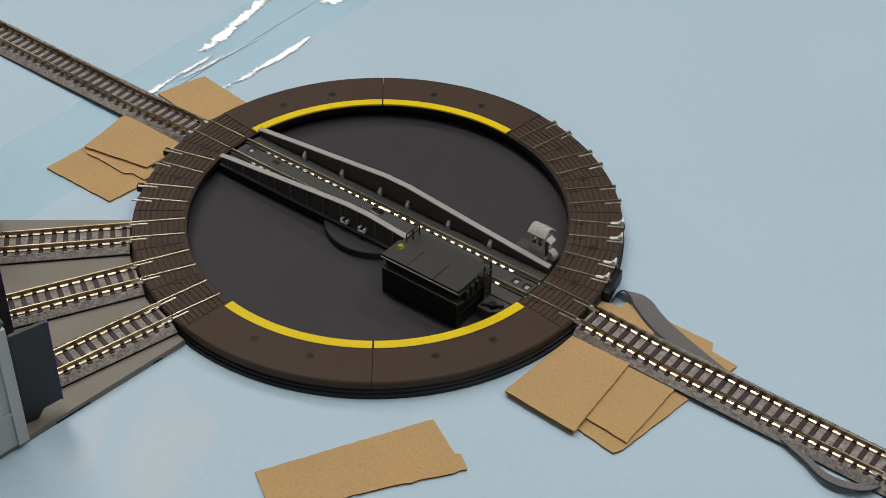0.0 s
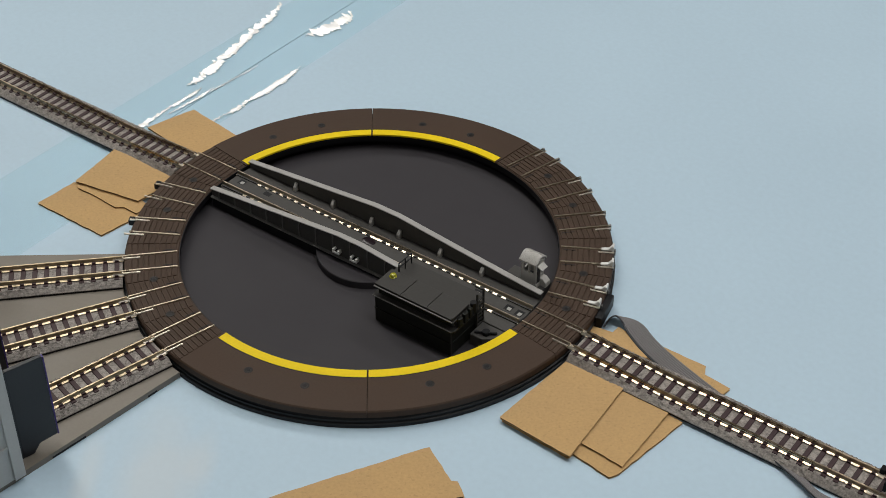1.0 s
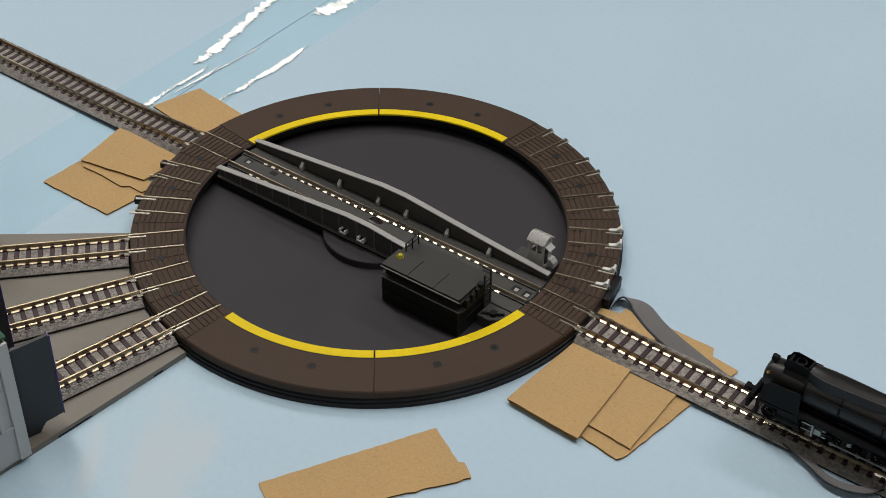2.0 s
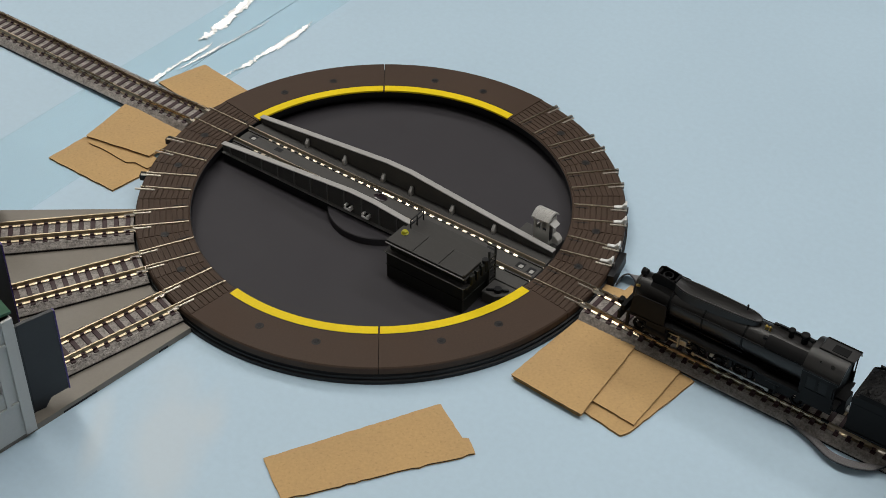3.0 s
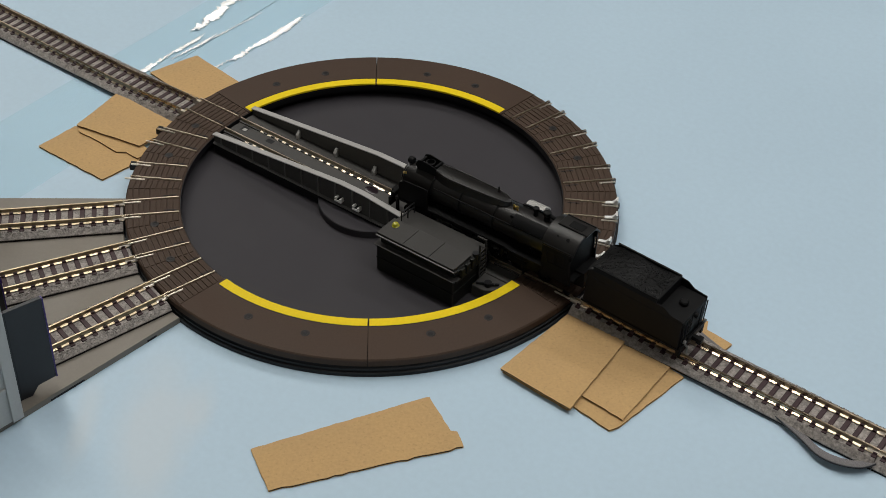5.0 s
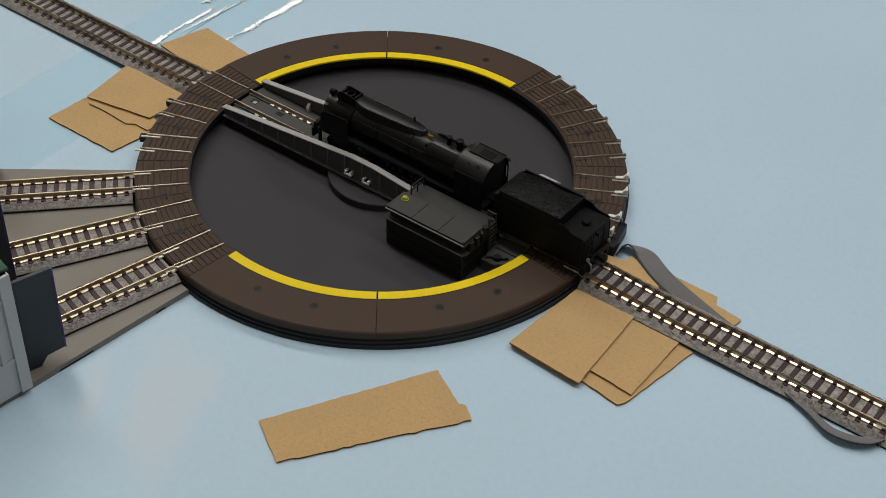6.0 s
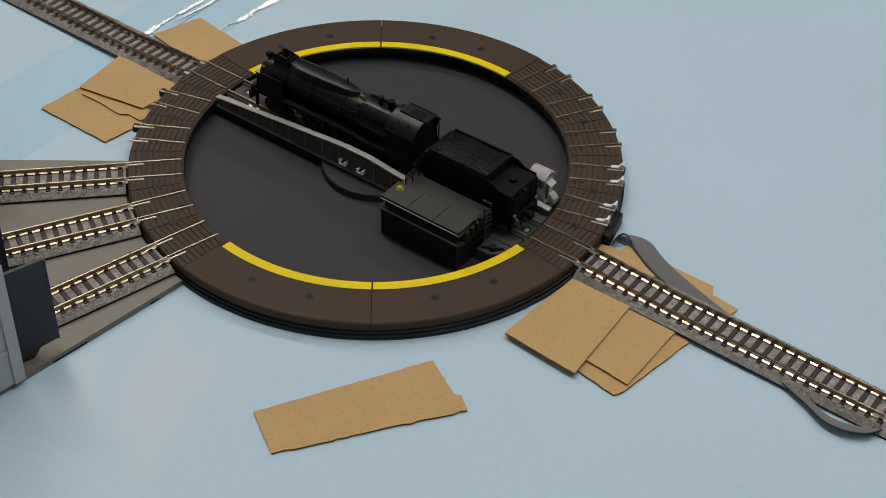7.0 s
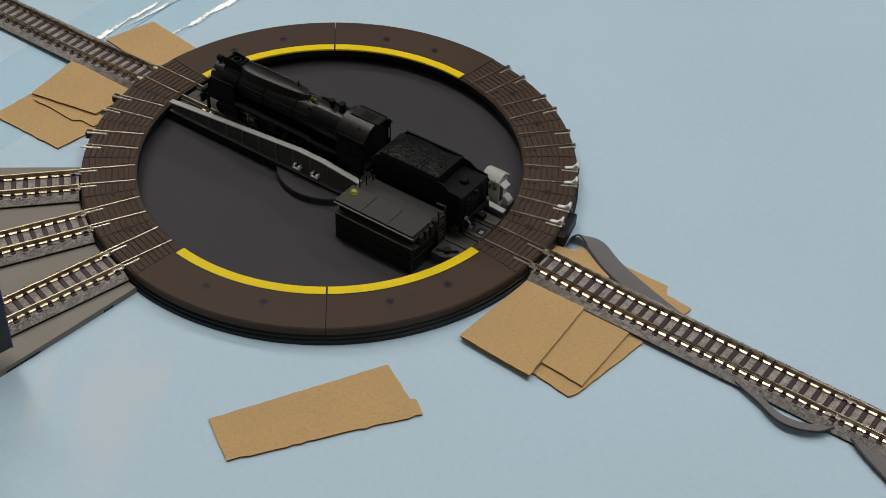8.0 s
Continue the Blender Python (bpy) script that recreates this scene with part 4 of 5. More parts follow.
        part("hinge_post", box(bmesh.new(), -1.0, 0.0, -0.9, 0.9, 0, h, 0.1), DOOR, leaf)


# ---- locomotive and tender, in millimetres above the rail, front towards -x ----
def loft(bm, stations, n=24):
    """Joins round or oval sections: x, centre height, half width, half height, squareness."""
    secs = []
    for x, zc, hw, hh, e in stations:
        s = []
        for i in range(n):
            a = 2 * math.pi * i / n
            c, q = math.cos(a), math.sin(a)
            s.append((x, math.copysign(abs(c) ** e, c) * hw, zc + math.copysign(abs(q) ** e, q) * hh))
        secs.append(s)
    return sweep(bm, secs)


def spoked_wheel(bm, r, width, spokes):
    for s in (-1, 1):
        y = s * 4.1
        m = Matrix.Translation((0, y, 0)) @ Matrix.Rotation(radians(90), 4, "X")
        lathe(bm, [(r - 0.7, -width / 2), (r, -width / 2), (r, width / 2), (r + 0.4 * 0, width / 2), (r - 0.7, width / 2), (r - 0.7, -width / 2)], 28, m)
        lathe(bm, [(0, -width / 2), (1.1, -width / 2), (1.1, width / 2 + 0.2), (0, width / 2 + 0.2)], 12, m)
        for k in range(spokes):
            a = 2 * math.pi * k / spokes
            rod(bm, (0.9 * math.cos(a), y, 0.9 * math.sin(a)), ((r - 0.6) * math.cos(a), y, (r - 0.6) * math.sin(a)), 0.26, 5)
    rod(bm, (0, -4.6, 0), (0, 4.6, 0), 0.6, 8)
    return bm


DRIVERS = (-31.5, -21.6, -11.7, -1.8)
R_DRIVE, R_PONY = 4.6, 2.9


def locomotive():
    lo = thing("steam_locomotive", "satin black model steam locomotive with a long boiler-top casing", "locomotive")
    boiler = bmesh.new()
    loft(boiler, [(-58.2, 17.2, 5.3, 5.3, 1), (-57.6, 17.2, 5.9, 5.9, 1), (-44, 17.5, 6.3, 6.3, 1), (-43.6, 17.6, 6.2, 6.2, 1), (-20, 17.8, 6.4, 6.4, 1), (-6, 18.0, 6.9, 6.7, 0.97), (11, 18.0, 7.2, 6.8, 0.92)], 36)
    b = part("boiler", boiler, LOCO, lo, "satin black boiler", smooth=40)
    part("smokebox_door", lathe(bmesh.new(), [(5.3, 0), (5.3, 0.6), (4.6, 1.2), (2.4, 1.9), (0, 2.1)], 32, Matrix.Translation((-58.1, 0, 17.2)) @ Matrix.Rotation(radians(-90), 4, "Y")), LOCO, b, smooth=40)
    for x in (-43.8, -30, -14, 0.5):
        part("boiler_band", lathe(bmesh.new(), [(6.2, -0.35), (6.62 + (0.3 if x > -20 else 0), -0.35), (6.62 + (0.3 if x > -20 else 0), 0.35), (6.2, 0.35)], 36, Matrix.Translation((x, 0, 17.75)) @ Matrix.Rotation(radians(90), 4, "Y")), LOCO_MATT, b, smooth=40)
    # flat-topped casing over the domes: narrow behind the chimney hood, tapering to a rounded tail
    shape = [(-44.6, 2.17, 27.2), (-42.5, 2.61, 26.7), (-40, 3.13, 26.4), (-37, 3.39, 26.4), (-31, 3.31, 26.5), (-24, 3.04, 26.6), (-18, 2.74, 26.7), (-14.5, 2.39, 26.7), (-12.2, 1.83, 26.6), (-10.9, 1.17, 26.4), (-10.2, 0.43, 26.1)]
    def flank(x):
        w = next(b for a, b, _ in shape if a == x)
        return w + 1.0 - 0.65 * max(0.0, (x + 34) / 24)
    def foot(x):
        return 20.8 + 2.6 * max(0.0, min(1.0, (x + 45) / 33))
    cs = part("boiler_casing", sweep(bmesh.new(), [[(x, -flank(x), foot(x)), (x, -flank(x) * 0.93, foot(x) + 0.8), (x, -w - 0.15, z - 0.9), (x, -w, z - 0.3), (x, -w * 0.86, z - 0.12), (x, 0, z), (x, w * 0.86, z - 0.12), (x, w, z - 0.3), (x, w + 0.15, z - 0.9), (x, flank(x) * 0.93, foot(x) + 0.8), (x, flank(x), foot(x))] for x, w, z in shape]), LOCO, lo, "long flat-topped casing over the domes", smooth=28)
    for s in (-1, 1):
        part("casing_lip", sweep(bmesh.new(), [[(x, s * w + 0.42 * math.cos(q), z - 0.22 + 0.42 * math.sin(q)) for q in [math.pi * e / 4 for e in range(8)]] for x, w, z in shape]), LOCO, cs, "rolled upper edge", smooth=60)
        # open-topped hood round the chimney
        part("hood_side", prism(bmesh.new(), [(-53.6, 25.6), (-52.0, 22.6), (-44.0, 22.6), (-43.6, 27.2), (-44.6, 27.8), (-50.6, 28.5), (-52.6, 27.8)], *sorted((s * 2.3, s * 2.8)), "y", 0.12), LOCO_MATT, cs, "side of the chimney hood")
    part("hood_back", box(bmesh.new(), -44.7, -43.9, -2.3, 2.3, 23, 28.2, 0.15), LOCO_MATT, cs)
    part("hood_bar", box(bmesh.new(), -52.3, -51.4, -2.3, 2.3, 26.2, 27.4, 0.15), LOCO_MATT, cs)
    part("casing_skirt", sweep(bmesh.new(), [[(x, -h, 21.0), (x, -h * 0.62, 24.0), (x, h * 0.62, 24.0), (x, h, 21.0)] for x, h in ((-53.0, 4.2), (-44.0, 5.0))]), LOCO, cs)
    part("chimney", lathe(bmesh.new(), [(0, 22.5), (1.9, 22.5), (1.7, 24.5), (1.6, 26.0), (2.0, 26.6), (1.5, 26.7), (1.2, 25.0), (0, 25.0)], 24, Matrix.Translation((-48.2, 0, 0.9))), LOCO_MATT, lo, smooth=40)
    hl = part("headlamp", lathe(bmesh.new(), [(0, -1.2), (1.3, -1.2), (1.5, 0.6), (1.3, 1.0), (0, 0.8)], 20, Matrix.Translation((-57.6, 0, 24.2)) @ Matrix.Rotation(radians(-90), 4, "Y")), LOCO_MATT, lo, smooth=40)
    part("lamp_glass", lathe(bmesh.new(), [(0, 1.3), (0.7, 1.15), (1.1, 0.85), (0, 0.85)], 16, Matrix.Translation((-57.6, 0, 24.2)) @ Matrix.Rotation(radians(-90), 4, "Y")), WHITE, hl, "small bright lamp lens")
    part("marker_lamp", rod(bmesh.new(), (-58.0, -4.4, 20.4), (-56.8, -4.9, 21.2), 0.55, 10), BRASS, lo, "tiny bright lamp")
    part("whistle", lathe(bmesh.new(), [(0, 0), (0.3, 0), (0.3, 1.6), (0.45, 1.8), (0.2, 2.4), (0, 2.4)], 8, Matrix.Translation((-17.0, 1.6, 26.7))), LOCO_MATT, lo)
    for x in (-6.6, -8.0):
        part("safety_valve", lathe(bmesh.new(), [(0, 0), (0.55, 0), (0.5, 1.4), (0.7, 1.6), (0.4, 2.1), (0, 2.1)], 12, Matrix.Translation((x, -1.0, 24.2))), BRASS, lo, "tiny brass valve", smooth=40)
    for x, r, h in ((0.8, 1.1, 4.3), (5.8, 1.4, 4.8)):
        part("turret", lathe(bmesh.new(), [(0, 0), (r, 0), (r * 0.8, h * 0.55), (r * 1.15, h * 0.68), (r * 1.1, h * 0.9), (r * 0.6, h), (0, h)], 16, Matrix.Translation((x, 0.6, 24.2))), LOCO_MATT, lo, smooth=40)
    part("generator", rod(bmesh.new(), (7.0, 1.0, 27.0), (9.0, 1.0, 26.6), 0.8, 12), LOCO_MATT, lo)
    # side sheets over the firebox and running boards
    for s in (-1, 1):
        part("running_board", sweep(bmesh.new(), [[(x, s * 5.0, z - 0.7), (x, s * 9.5, z - 0.9), (x, s * 9.5, z), (x, s * 5.0, z)] for x, z in ((-58.5, 11.4), (-46, 11.4), (-41, 12.4), (-6, 12.4), (-3, 11.6), (11, 11.6))]), LOCO_MATT, lo)
        arc = [(s * 8.1 * math.sin(radians(a)), 18.0 + 7.7 * math.cos(radians(a))) for a in range(24, 61, 6)]
        part("firebox_cover", prism(bmesh.new(), arc + [(p * 0.93, q - 0.5) for p, q in arc[::-1]], -5.5, 10.2, "x"), LOCO_MATT, lo, "matt black curved cover plate")
        part("cover_knob", box(bmesh.new(), -7.2, -5.6, s * 4.2 - 0.6, s * 4.2 + 0.6, 23.0, 24.3, 0.3), LOCO_MATT, lo)
        dm = prism(bmesh.new(), [(-57.4, 11.6), (-43.4, 11.6), (-42.8, 12.2), (-42.8, 20.6), (-43.6, 21.4), (-54.6, 20.9), (-56.6, 19.0)], s * 8.9, s * 9.3, "y")
        df = part("smoke_deflector", dm, LOCO_MATT, lo, "flat matt black smoke deflector")
        for x in (-53.5, -45):
            part("stay", rod(bmesh.new(), (x, s * 5.6, 18.5), (x, s * 8.9, 18.5), 0.22, 6), LOCO_MATT, df)
        part("handrail", rod(bmesh.new(), (-42, s * 6.2, 20.9), (9, s * 6.7, 21.3), 0.26, 6), LOCO_MATT, lo)
        cyl = rod(bmesh.new(), (-50.5, s * 7.4, 7.0), (-41.5, s * 7.4, 7.0), 2.3, 20)
        rod(cyl, (-50.5, s * 7.3, 10.4), (-41.5, s * 7.3, 10.4), 1.5, 16)
        box(cyl, -50.3, -42.2, s * 7.4 - 1.8, s * 7.4 + 1.8, 5.2, 11.4, 0.5)
        part("cylinder", cyl, LOCO_MATT, lo)
        part("slide_bar", box(bmesh.new(), -41.5, -32.5, s * 7.2 - 0.4, s * 7.2 + 0.4, 8.2, 8.8), STEEL, lo, "bare metal slide bar")
        part("valve_rod", rod(bmesh.new(), (-41.5, s * 7.3, 10.2), (-27, s * 7.2, 9.6), 0.32, 6), STEEL, lo, "bare metal valve rod")
        part("expansion_link", prism(bmesh.new(), [(-24.5, 6.6), (-23.2, 6.6), (-22.6, 9), (-23.2, 11.4), (-24.5, 11.4), (-24.0, 9)], s * 7.0, s * 7.6, "y"), STEEL, lo)
        part("crosshead", box(bmesh.new(), -36.5, -33.6, s * 7.6 - 0.7, s * 7.6 + 0.7, 6.0, 8.6, 0.25), STEEL, lo, "bare metal crosshead")
        part("lower_slide_bar", box(bmesh.new(), -41.5, -32.0, s * 7.4 - 0.35, s * 7.4 + 0.35, 5.6, 6.1), STEEL, lo)
        part("combination_lever", box(bmesh.new(), -37.3, -36.6, s * 8.3 - 0.2, s * 8.3 + 0.2, 4.6, 10.2, 0.1), STEEL, lo)
        part("link_bracket", prism(bmesh.new(), [(-31, 11.4), (-21, 11.4), (-22, 9.4), (-24.5, 8.6), (-29, 9.6)], s * 7.9, s * 8.3, "y", 0.1), LOCO_MATT, lo)
        for xp, zp in ((-16, 11.0), (-8, 10.6)):
            part("air_pump", rod(bmesh.new(), (xp, s * 8.3, zp - 3.4), (xp, s * 8.3, zp), 1.1, 12), LOCO_MATT, lo)
        part("ash_pan", prism(bmesh.new(), [(-6, 3.8), (7, 3.8), (9.5, 8.0), (-7, 8.0)], s * 4.2, s * 6.6, "y", 0.2), LOCO_MATT, lo)
        part("step_bracket", box(bmesh.new(), -58.6, -57.4, s * 8.6 - 0.5, s * 8.6 + 0.5, 3.6, 11.0, 0.15), LOCO_MATT, lo)
        part("injector", rod(rod(bmesh.new(), (-2, s * 7.6, 9.5), (4, s * 7.6, 9.5), 1.1, 10), (2, s * 8.0, 5.0), (2, s * 8.0, 9.5), 0.6, 8), LOCO_MATT, lo)
        part("steam_pipe", rod(bmesh.new(), (-48, s * 6.4, 11.6), (-48, s * 5.2, 18.5), 1.1, 12), LOCO_MATT, lo)
        part("air_tank", rod(bmesh.new(), (-38, s * 7.9, 11.2), (-26, s * 7.9, 11.2), 1.25, 14), LOCO_MATT, lo)
        part("pipe_run", rod(bmesh.new(), (-40, s * 8.6, 12.3), (9, s * 8.6, 11.2), 0.28, 6), LOCO_MATT, lo)
    fr = box(bmesh.new(), -60, 26, -3.0, 3.0, 4.2, 11.0)
    box(fr, -14, 10, -5.2, 5.2, 7.5, 12)
    part("frame", fr, LOCO_MATT, lo)
    bb = box(bmesh.new(), -62.2, -61.0, -9.2, 9.2, 5.4, 9.4, 0.2)
    part("buffer_beam", bb, LOCO_MATT, lo)
    part("front_step", box(bmesh.new(), -61.5, -59.8, -8.5, 8.5, 9.4, 12.0, 0.3), LOCO_MATT, lo)
    cp = box(bmesh.new(), -66.0, -62.0, -0.9, 0.9, 4.9, 6.7, 0.2)
    box(cp, -66.6, -64.8, -1.4, 1.4, 4.7, 6.9, 0.4)
    part("coupler", cp, LOCO_MATT, lo)
    # cab
    roofline = [(10.8 * math.sin(radians(a)), 17.3 + 10.8 * math.cos(radians(a))) for a in range(-60, 61, 6)]
    cab = part("cab", prism(bmesh.new(), [(y, z) for y, z in roofline] + [(y * 0.985, z - 0.7) for y, z in roofline[::-1]], 10.0, 24.2, "x"), LOCO, lo, "cab with an arched roof and square windows", smooth=50)
    part("front_plate", prism(bmesh.new(), [(-8.6, 11)] + [(y * 0.97, z - 0.4) for y, z in roofline] + [(8.6, 11)], 10.4, 11.2, "x"), LOCO_MATT, cab)
    for s in (-1, 1):
        y0, y1 = sorted((s * 8.45, s * 9.05))
        for a, c, z0, z1 in ((10.4, 23.4, 7.6, 14.6), (10.4, 23.4, 20.2, 23.0), (10.4, 12.6, 14.5, 20.3), (15.9, 16.9, 14.5, 20.3), (20.2, 22.4, 14.5, 20.3)):
            part("side_sheet", box(bmesh.new(), a, c, y0, y1, z0, z1), LOCO_MATT, cab)
        part("window_pane", box(bmesh.new(), 12.5, 20.3, (y0 + y1) / 2 - 0.1, (y0 + y1) / 2 + 0.1, 14.5, 20.3), SMOKED, cab)
        part("grab_rail", rod(bmesh.new(), (23.0, s * 9.3, 8.5), (23.0, s * 9.3, 20.0), 0.25, 6), LOCO_MATT, cab)
        part("cab_step", box(bmesh.new(), 20.8, 23.6, y0 - 0.2, y1 + 0.2, 3.5, 4.2), LOCO_MATT, cab)
    hatch = part("roof_hatch", prism(bmesh.new(), [(11.6, 27.2), (25.0, 27.2), (25.4, 28.4), (12.6, 28.6)], -2.2, 4.4, "y", 0.15), LOCO, cab, "raised flat roof hatch")
    part("hatch_panel", box(bmesh.new(), 16.4, 22.4, -1.4, 2.4, 28.3, 28.7, 0.12), LOCO_MATT, hatch, "sliding roof panel")
    part("hatch_rail", rod(bmesh.new(), (12.8, 4.1, 28.65), (25.4, 4.1, 28.5), 0.3, 8), LOCO_MATT, hatch)
    part("rain_strip", box(bmesh.new(), 10.6, 24.0, -9.55, -9.2, 22.5, 23.0), LOCO_MATT, cab)
    for x, r in ((15.2, 0.4), (19.6, 0.7)):
        part("roof_vent", lathe(bmesh.new(), [(0, -0.4), (r, -0.4), (r, 0.35), (0, 0.35)], 10, Matrix.Translation((x, -6.2, 26.15)) @ Matrix.Rotation(radians(35), 4, "X")), LOCO_MATT, cab, "small round vent")
    part("firebox_backhead", box(bmesh.new(), 11.2, 14.5, -5.0, 5.0, 10, 22, 0.8), LOCO_MATT, cab)
    # matt plate added across the open cab back to keep its inside dark
    part("cab_shade_plate", prism(bmesh.new(), [(-8.3, 10)] + [(y * 0.95, z - 0.7) for y, z in roofline] + [(8.3, 10)], 21.4, 22.0, "x"), LOCO_MATT, cab)
    part("cab_floor", box(bmesh.new(), 10.5, 24.5, -8.4, 8.4, 9.4, 10.2), LOCO_MATT, cab)
    part("crew_seat", box(bmesh.new(), 19, 22, -7.8, -5.2, 10.2, 14.2, 0.3), LOCO_MATT, cab)
    wheels = []
    for x in DRIVERS:
        wheels.append((part("driving_wheel", spoked_wheel(bmesh.new(), R_DRIVE, 1.5, 15), LOCO_MATT, lo, "black spoked driving wheelset", m=mpose(x, 0, R_DRIVE)), x, R_DRIVE))
    for x in (-54.8, 9.5):
        wheels.append((part("truck_wheel", spoked_wheel(bmesh.new(), R_PONY, 1.3, 9), LOCO_MATT, lo, "small black wheelset", m=mpose(x, 0, R_PONY)), x, R_PONY))
    rods = []
    for s in (-1, 1):
        bm = bmesh.new()
        box(bm, DRIVERS[0], DRIVERS[-1], s * 5.9 - 0.25, s * 5.9 + 0.25, -0.45, 0.45, 0.1)
        for x in DRIVERS:
            rod(bm, (x, s * 5.5, 0), (x, s * 6.3, 0), 0.85, 12)
        rods.append((part("coupling_rod", bm, STEEL, lo, "bare metal coupling rod", m=mpose(0, 0, R_DRIVE - 2.0)), s))
    return lo, wheels, rods


def tender():
    te = thing("tender", "satin black four-axle tender heaped with coal, coupled behind the locomotive", "tender")
    X0, XN, X1 = 29.4, 58.5, 70.2
    body = part("tank", box(bmesh.new(), X0, X1, -9.2, 9.2, 5.2, 17.9, 0.5), LOCO_MATT, te, "flat-sided black water tank")
    part("valance", box(bmesh.new(), X0 - 0.6, X1 + 0.6, -9.4, 9.4, 4.4, 5.4, 0.15), LOCO_MATT, body)
    for s in (-1, 1):
        y0, y1 = sorted((s * 8.7, s * 9.2))
        wall = prism(bmesh.new(), [(X0, 17.7), (X1 - 0.2, 17.7), (X1 - 0.2, 18.5), (64.6, 19.0), (61.5, 21.0), (XN + 0.4, 21.2), (X0 + 2.2, 21.2), (X0, 20.0)], y0, y1, "y", 0.1)
        part("bunker_side", wall, LOCO_MATT, body)
        slope = sweep(bmesh.new(), [[(x, s * 9.2, 21.0), (x, s * 8.7, 21.0), (x, s * 8.2, 22.4), (x, s * 8.7, 22.6)] for x in (X0 + 2.2, XN)])
        part("coal_board", slope, LOCO_MATT, body, "sloping coal board")
    part("bunker_back", prism(bmesh.new(), [(-8.8, 17), (8.8, 17), (8.8, 20.9), (8.4, 22.6), (-8.4, 22.6), (-8.8, 20.9)], XN - 0.2, XN + 0.5, "x"), LOCO_MATT, body)
    part("bunker_front", prism(bmesh.new(), [(-8.8, 15), (8.8, 15), (8.8, 20.1), (7.5, 20.6), (-7.5, 20.6), (-8.8, 20.1)], X0 + 0.1, X0 + 0.7, "x"), LOCO_MATT, body)
    rnd = random.Random(5)
    heap = lambda x, y: 21.2 + 0.9 * math.cos(y / 9.0 * 1.3) + 0.3 * math.sin(x * 0.35) - 0.9 * max(0.0, (X0 + 4 - x) / 4)
    bm = bmesh.new()
    rows = [[bm.verts.new((x, y, heap(x, y) + rnd.uniform(-0.07, 0.07))) for y in [-8.3 + 0.83 * i for i in range(21)]] for x in [X0 + 0.8 + (XN - X0 - 1.2) * i / 36 for i in range(37)]]
    for a, c in zip(rows, rows[1:]):
        for i in range(20):
            bm.faces.new((a[i], a[i + 1], c[i + 1], c[i]))
    for i in range(1000):
        x, y, r = rnd.uniform(X0 + 1, XN - 0.8), rnd.uniform(-7.9, 7.9), rnd.uniform(0.1, 0.32)
        m = Matrix.Translation((x, y, heap(x, y) + r * 0.2)) @ Euler((rnd.random() * 6, rnd.random() * 6, rnd.random() * 6)).to_matrix().to_4x4() @ Matrix.Diagonal((r, r * rnd.uniform(0.6, 1), r * rnd.uniform(0.6, 1), 1))
        bmesh.ops.create_cube(bm, size=1.3, matrix=m)
    tagged(part("coal", bm, COAL, te, "heap of black coal lumps"), kind="stuff")
    part("water_hatch", lathe(bmesh.new(), [(0, 17.9), (1.7, 17.9), (1.7, 19.0), (1.3, 19.4), (0, 19.5)], 20, Matrix.Translation((65.0, 0.5, 0))), LOCO_MATT, te, smooth=40)
    bm = bmesh.new()
    for y in (-8.4, -4.5, 4.5, 8.4):
        rod(bm, (X1 + 0.5, y, 7), (X1 + 0.5, y, 17.4), 0.25, 6)
    part("rear_handrail", bm, LOCO_MATT, te)
    part("air_hose", rod(rod(bmesh.new(), (X1 + 0.4, -5.6, 6.2), (X1 + 2.2, -5.6, 5.2), 0.4, 8), (X1 + 2.2, -5.6, 5.3), (X1 + 2.4, -5.6, 2.2), 0.4, 8), RIB, te, "grey hose")
    for yy in (-7.0, -3.6):
        part("ladder_rail", rod(bmesh.new(), (X1 + 0.9, yy, 3.0), (X1 + 0.9, yy, 18.6), 0.28, 6), LOCO_MATT, te)
    for k in range(6):
        part("ladder_rung", rod(bmesh.new(), (X1 + 0.9, -7.0, 4.5 + 2.3 * k), (X1 + 0.9, -3.6, 4.5 + 2.3 * k), 0.24, 6), LOCO_MATT, te)
    part("end_beam", box(bmesh.new(), X1 + 0.3, X1 + 1.2, -9.0, 9.0, 4.4, 7.0, 0.2), LOCO_MATT, te)
    for yy in (-8.2, 8.2):
        part("end_step", box(bmesh.new(), X1 - 0.6, X1 + 1.2, yy - 0.9, yy + 0.9, 1.6, 4.5, 0.25), LOCO_MATT, te)
        part("marker_lamp", rod(bmesh.new(), (X1 + 1.1, yy * 0.9, 8.6), (X1 + 2.0, yy * 0.9, 8.6), 0.75, 12), RIB, te, "grey tail lamp")
    part("tail_lamp", rod(bmesh.new(), (X1, 0, 16.2), (X1 + 1.6, 0, 16.2), 1.1, 14), LOCO_MATT, te)
    ub = box(bmesh.new(), X0 + 1, X1 - 1, -3.5, 3.5, 3.0, 5.2)
    part("underframe", ub, LOCO_MATT, te)
    for x in (36.5, 58.5):
        for s in (-1, 1):
            part("bogie_frame", prism(bmesh.new(), [(x - 6, 2.2), (x - 4, 1.6), (x - 1.5, 2.6), (x + 1.5, 2.6), (x + 4, 1.6), (x + 6, 2.2), (x + 6, 4.2), (x - 6, 4.2)], s * 5.6, s * 6.6, "y", 0.15), LOCO_MATT, te)
    cp = box(bmesh.new(), X1, X1 + 4.0, -0.9, 0.9, 4.9, 6.7, 0.2)
    box(cp, X1 + 3.2, X1 + 5.2, -1.4, 1.4, 4.6, 7.0, 0.4)
    part("coupler", cp, LOCO_MATT, te)
    part("drawbar", box(bmesh.new(), 25.5, 30.5, -1.2, 1.2, 4.8, 5.8, 0.2), WHITE, te, "pale drawbar")
    wheels = []
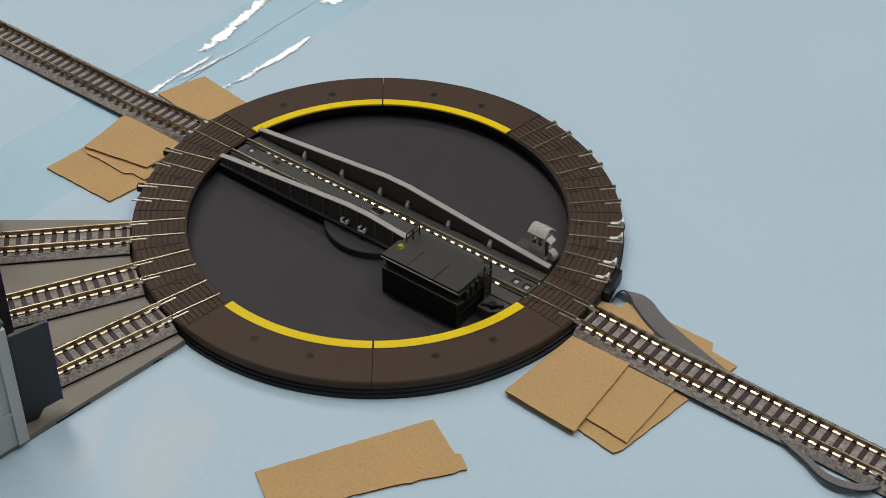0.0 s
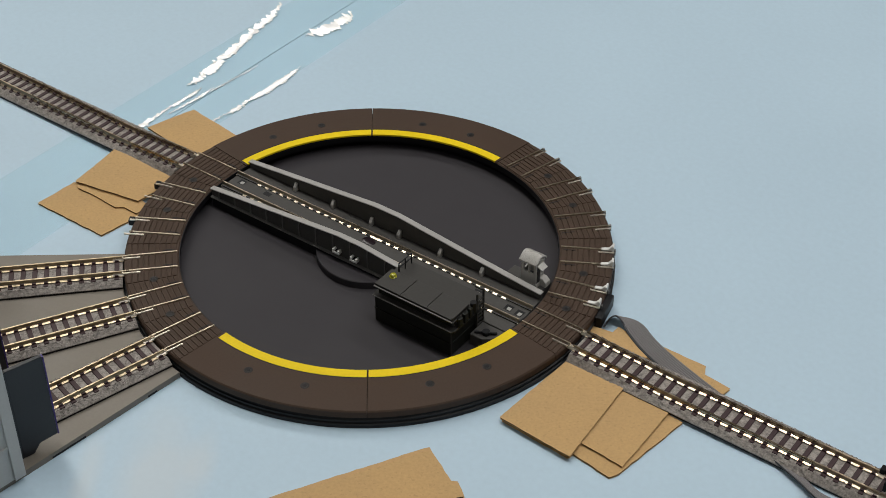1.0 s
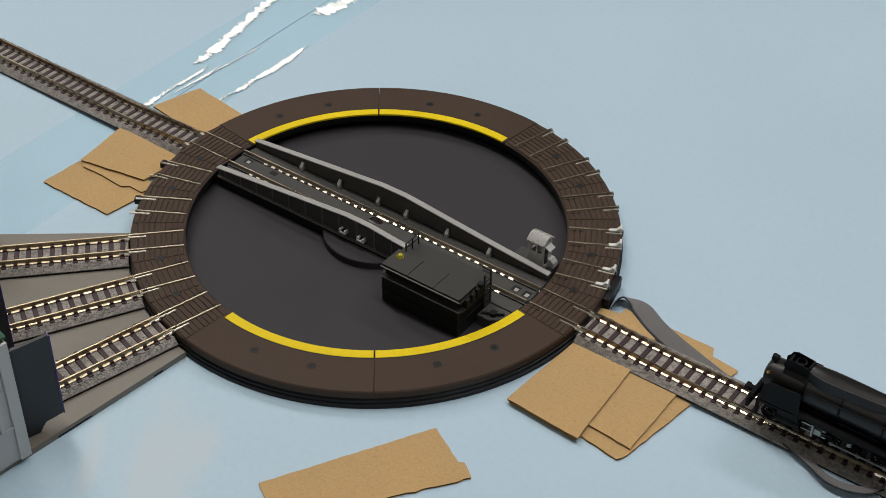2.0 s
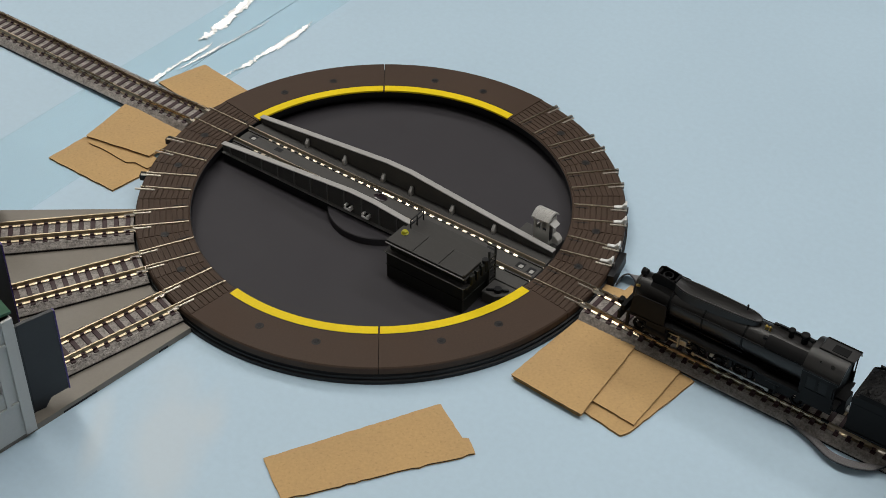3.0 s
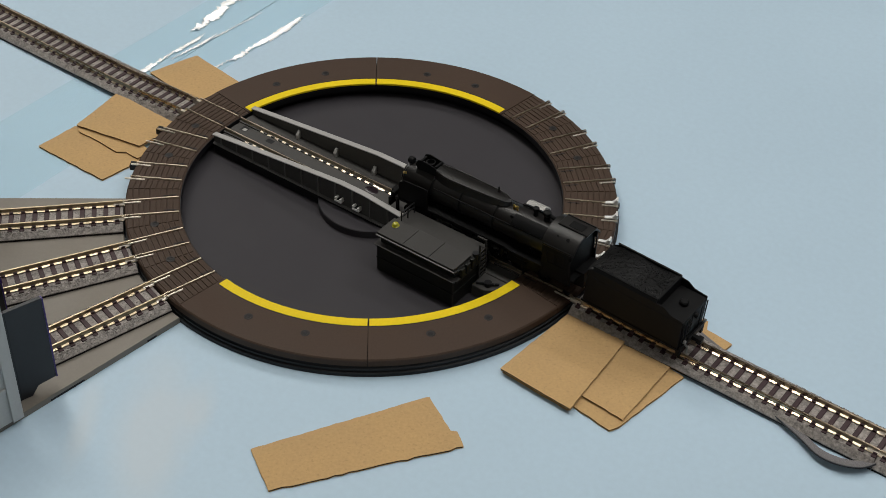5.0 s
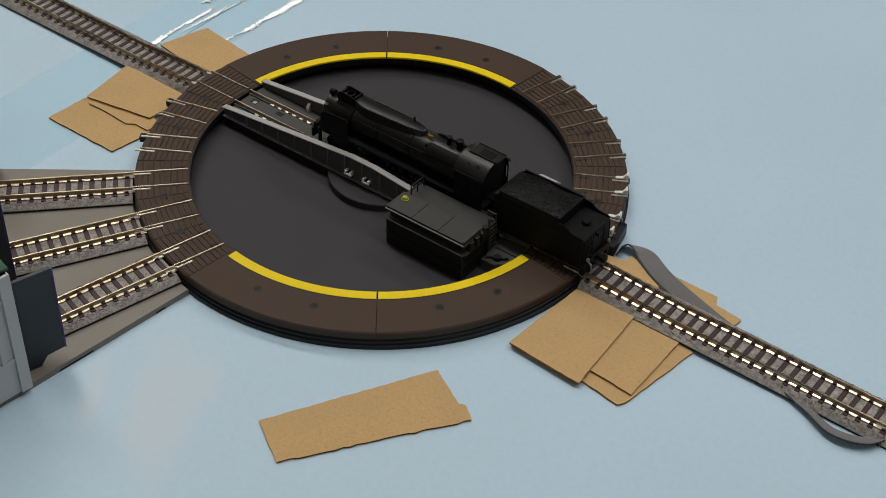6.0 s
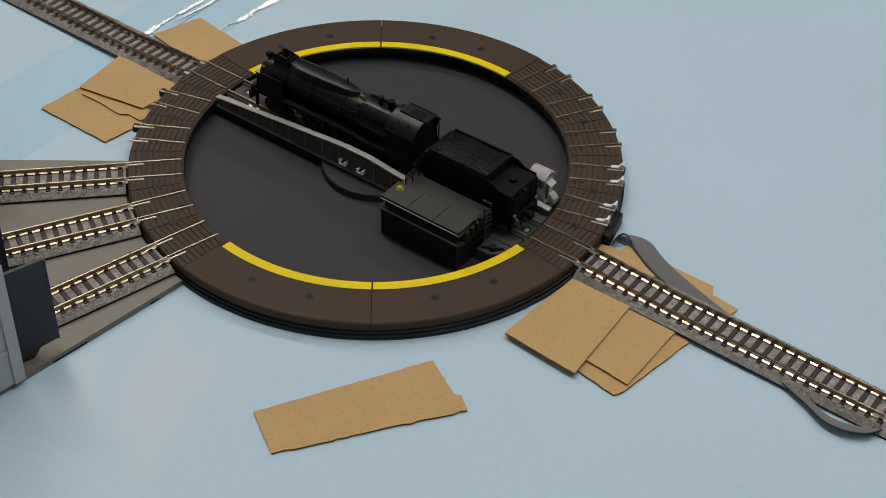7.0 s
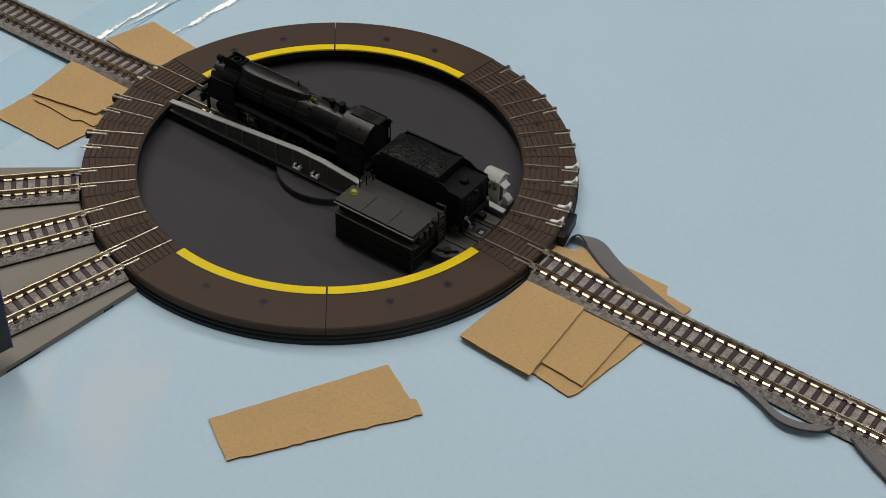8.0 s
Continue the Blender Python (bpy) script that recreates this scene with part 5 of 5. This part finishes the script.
    for x in (32.5, 40.5, 54.5, 62.5):
        wheels.append((part("tender_wheel", spoked_wheel(bmesh.new(), R_PONY, 1.3, 9), LOCO_MATT, te, "small black wheelset", m=mpose(x, 0, R_PONY)), x, R_PONY))
    return te, wheels


# ---- movement ----
RUN = [  # seconds, distance in mm still to go along the track
    (0.0, 345.0), (1.2, 279.0), (2.3, 218.5), (2.5, 207.0), (3.0, 180.2), (3.5, 153.8), (4.0, 127.0), (4.5, 103.2), (4.7, 92.8),
    (5.2, 67.5), (5.8, 40.0), (5.9, 35.9), (6.0, 32.2), (6.2, 26.0), (6.4, 19.7), (6.5, 15.8), (6.6, 11.6), (6.7, 7.6), (6.8, 4.0), (6.9, 2.1), (7.0, 1.1), (7.2, 0.2), (7.5, 0.0), (8.0, 0.0),
]


def to_go(t):
    for (ta, a), (tb, b) in zip(RUN, RUN[1:]):
        if t <= tb:
            return a + (b - a) * (t - ta) / (tb - ta)
    return RUN[-1][1]


def on_track(s, front, rear):
    """Pose of a vehicle moved s along the main track, its axles following the rails' height."""
    za, zb = rail_height(front + s), rail_height(rear + s)
    slope = math.atan2(zb - za, rear - front)
    z0 = za - (front) * math.tan(slope)
    return pose(0, 0, 0, 0, 0, MAIN) @ mpose(s, 0, z0, 0, -math.degrees(slope), 0)


def motions():
    steps = [i / 10 for i in range(81)]
    walk(loco, [(t, on_track(to_go(t), -54, 10)) for t in steps])
    walk(tend, [(t, on_track(to_go(t), 32, 62)) for t in steps])
    for wheel, x, r in loco_wheels + tender_wheels:
        walk(wheel, [(t, mpose(x, 0, r, 0, math.degrees(to_go(t) / r), 0)) for t in steps])
    for side_rod, s in side_rods:
        rows = []
        for t in steps:
            a = to_go(t) / R_DRIVE + (0 if s > 0 else math.pi / 2)
            rows.append((t, mpose(2.0 * math.sin(a), 0, R_DRIVE + 2.0 * math.cos(a))))
        walk(side_rod, rows)


room()
table()
bridge()
cards()
ribbon()
shed()
loco, loco_wheels, side_rods = locomotive()
tend, tender_wheels = tender()
tracks()
turntable()
motions()
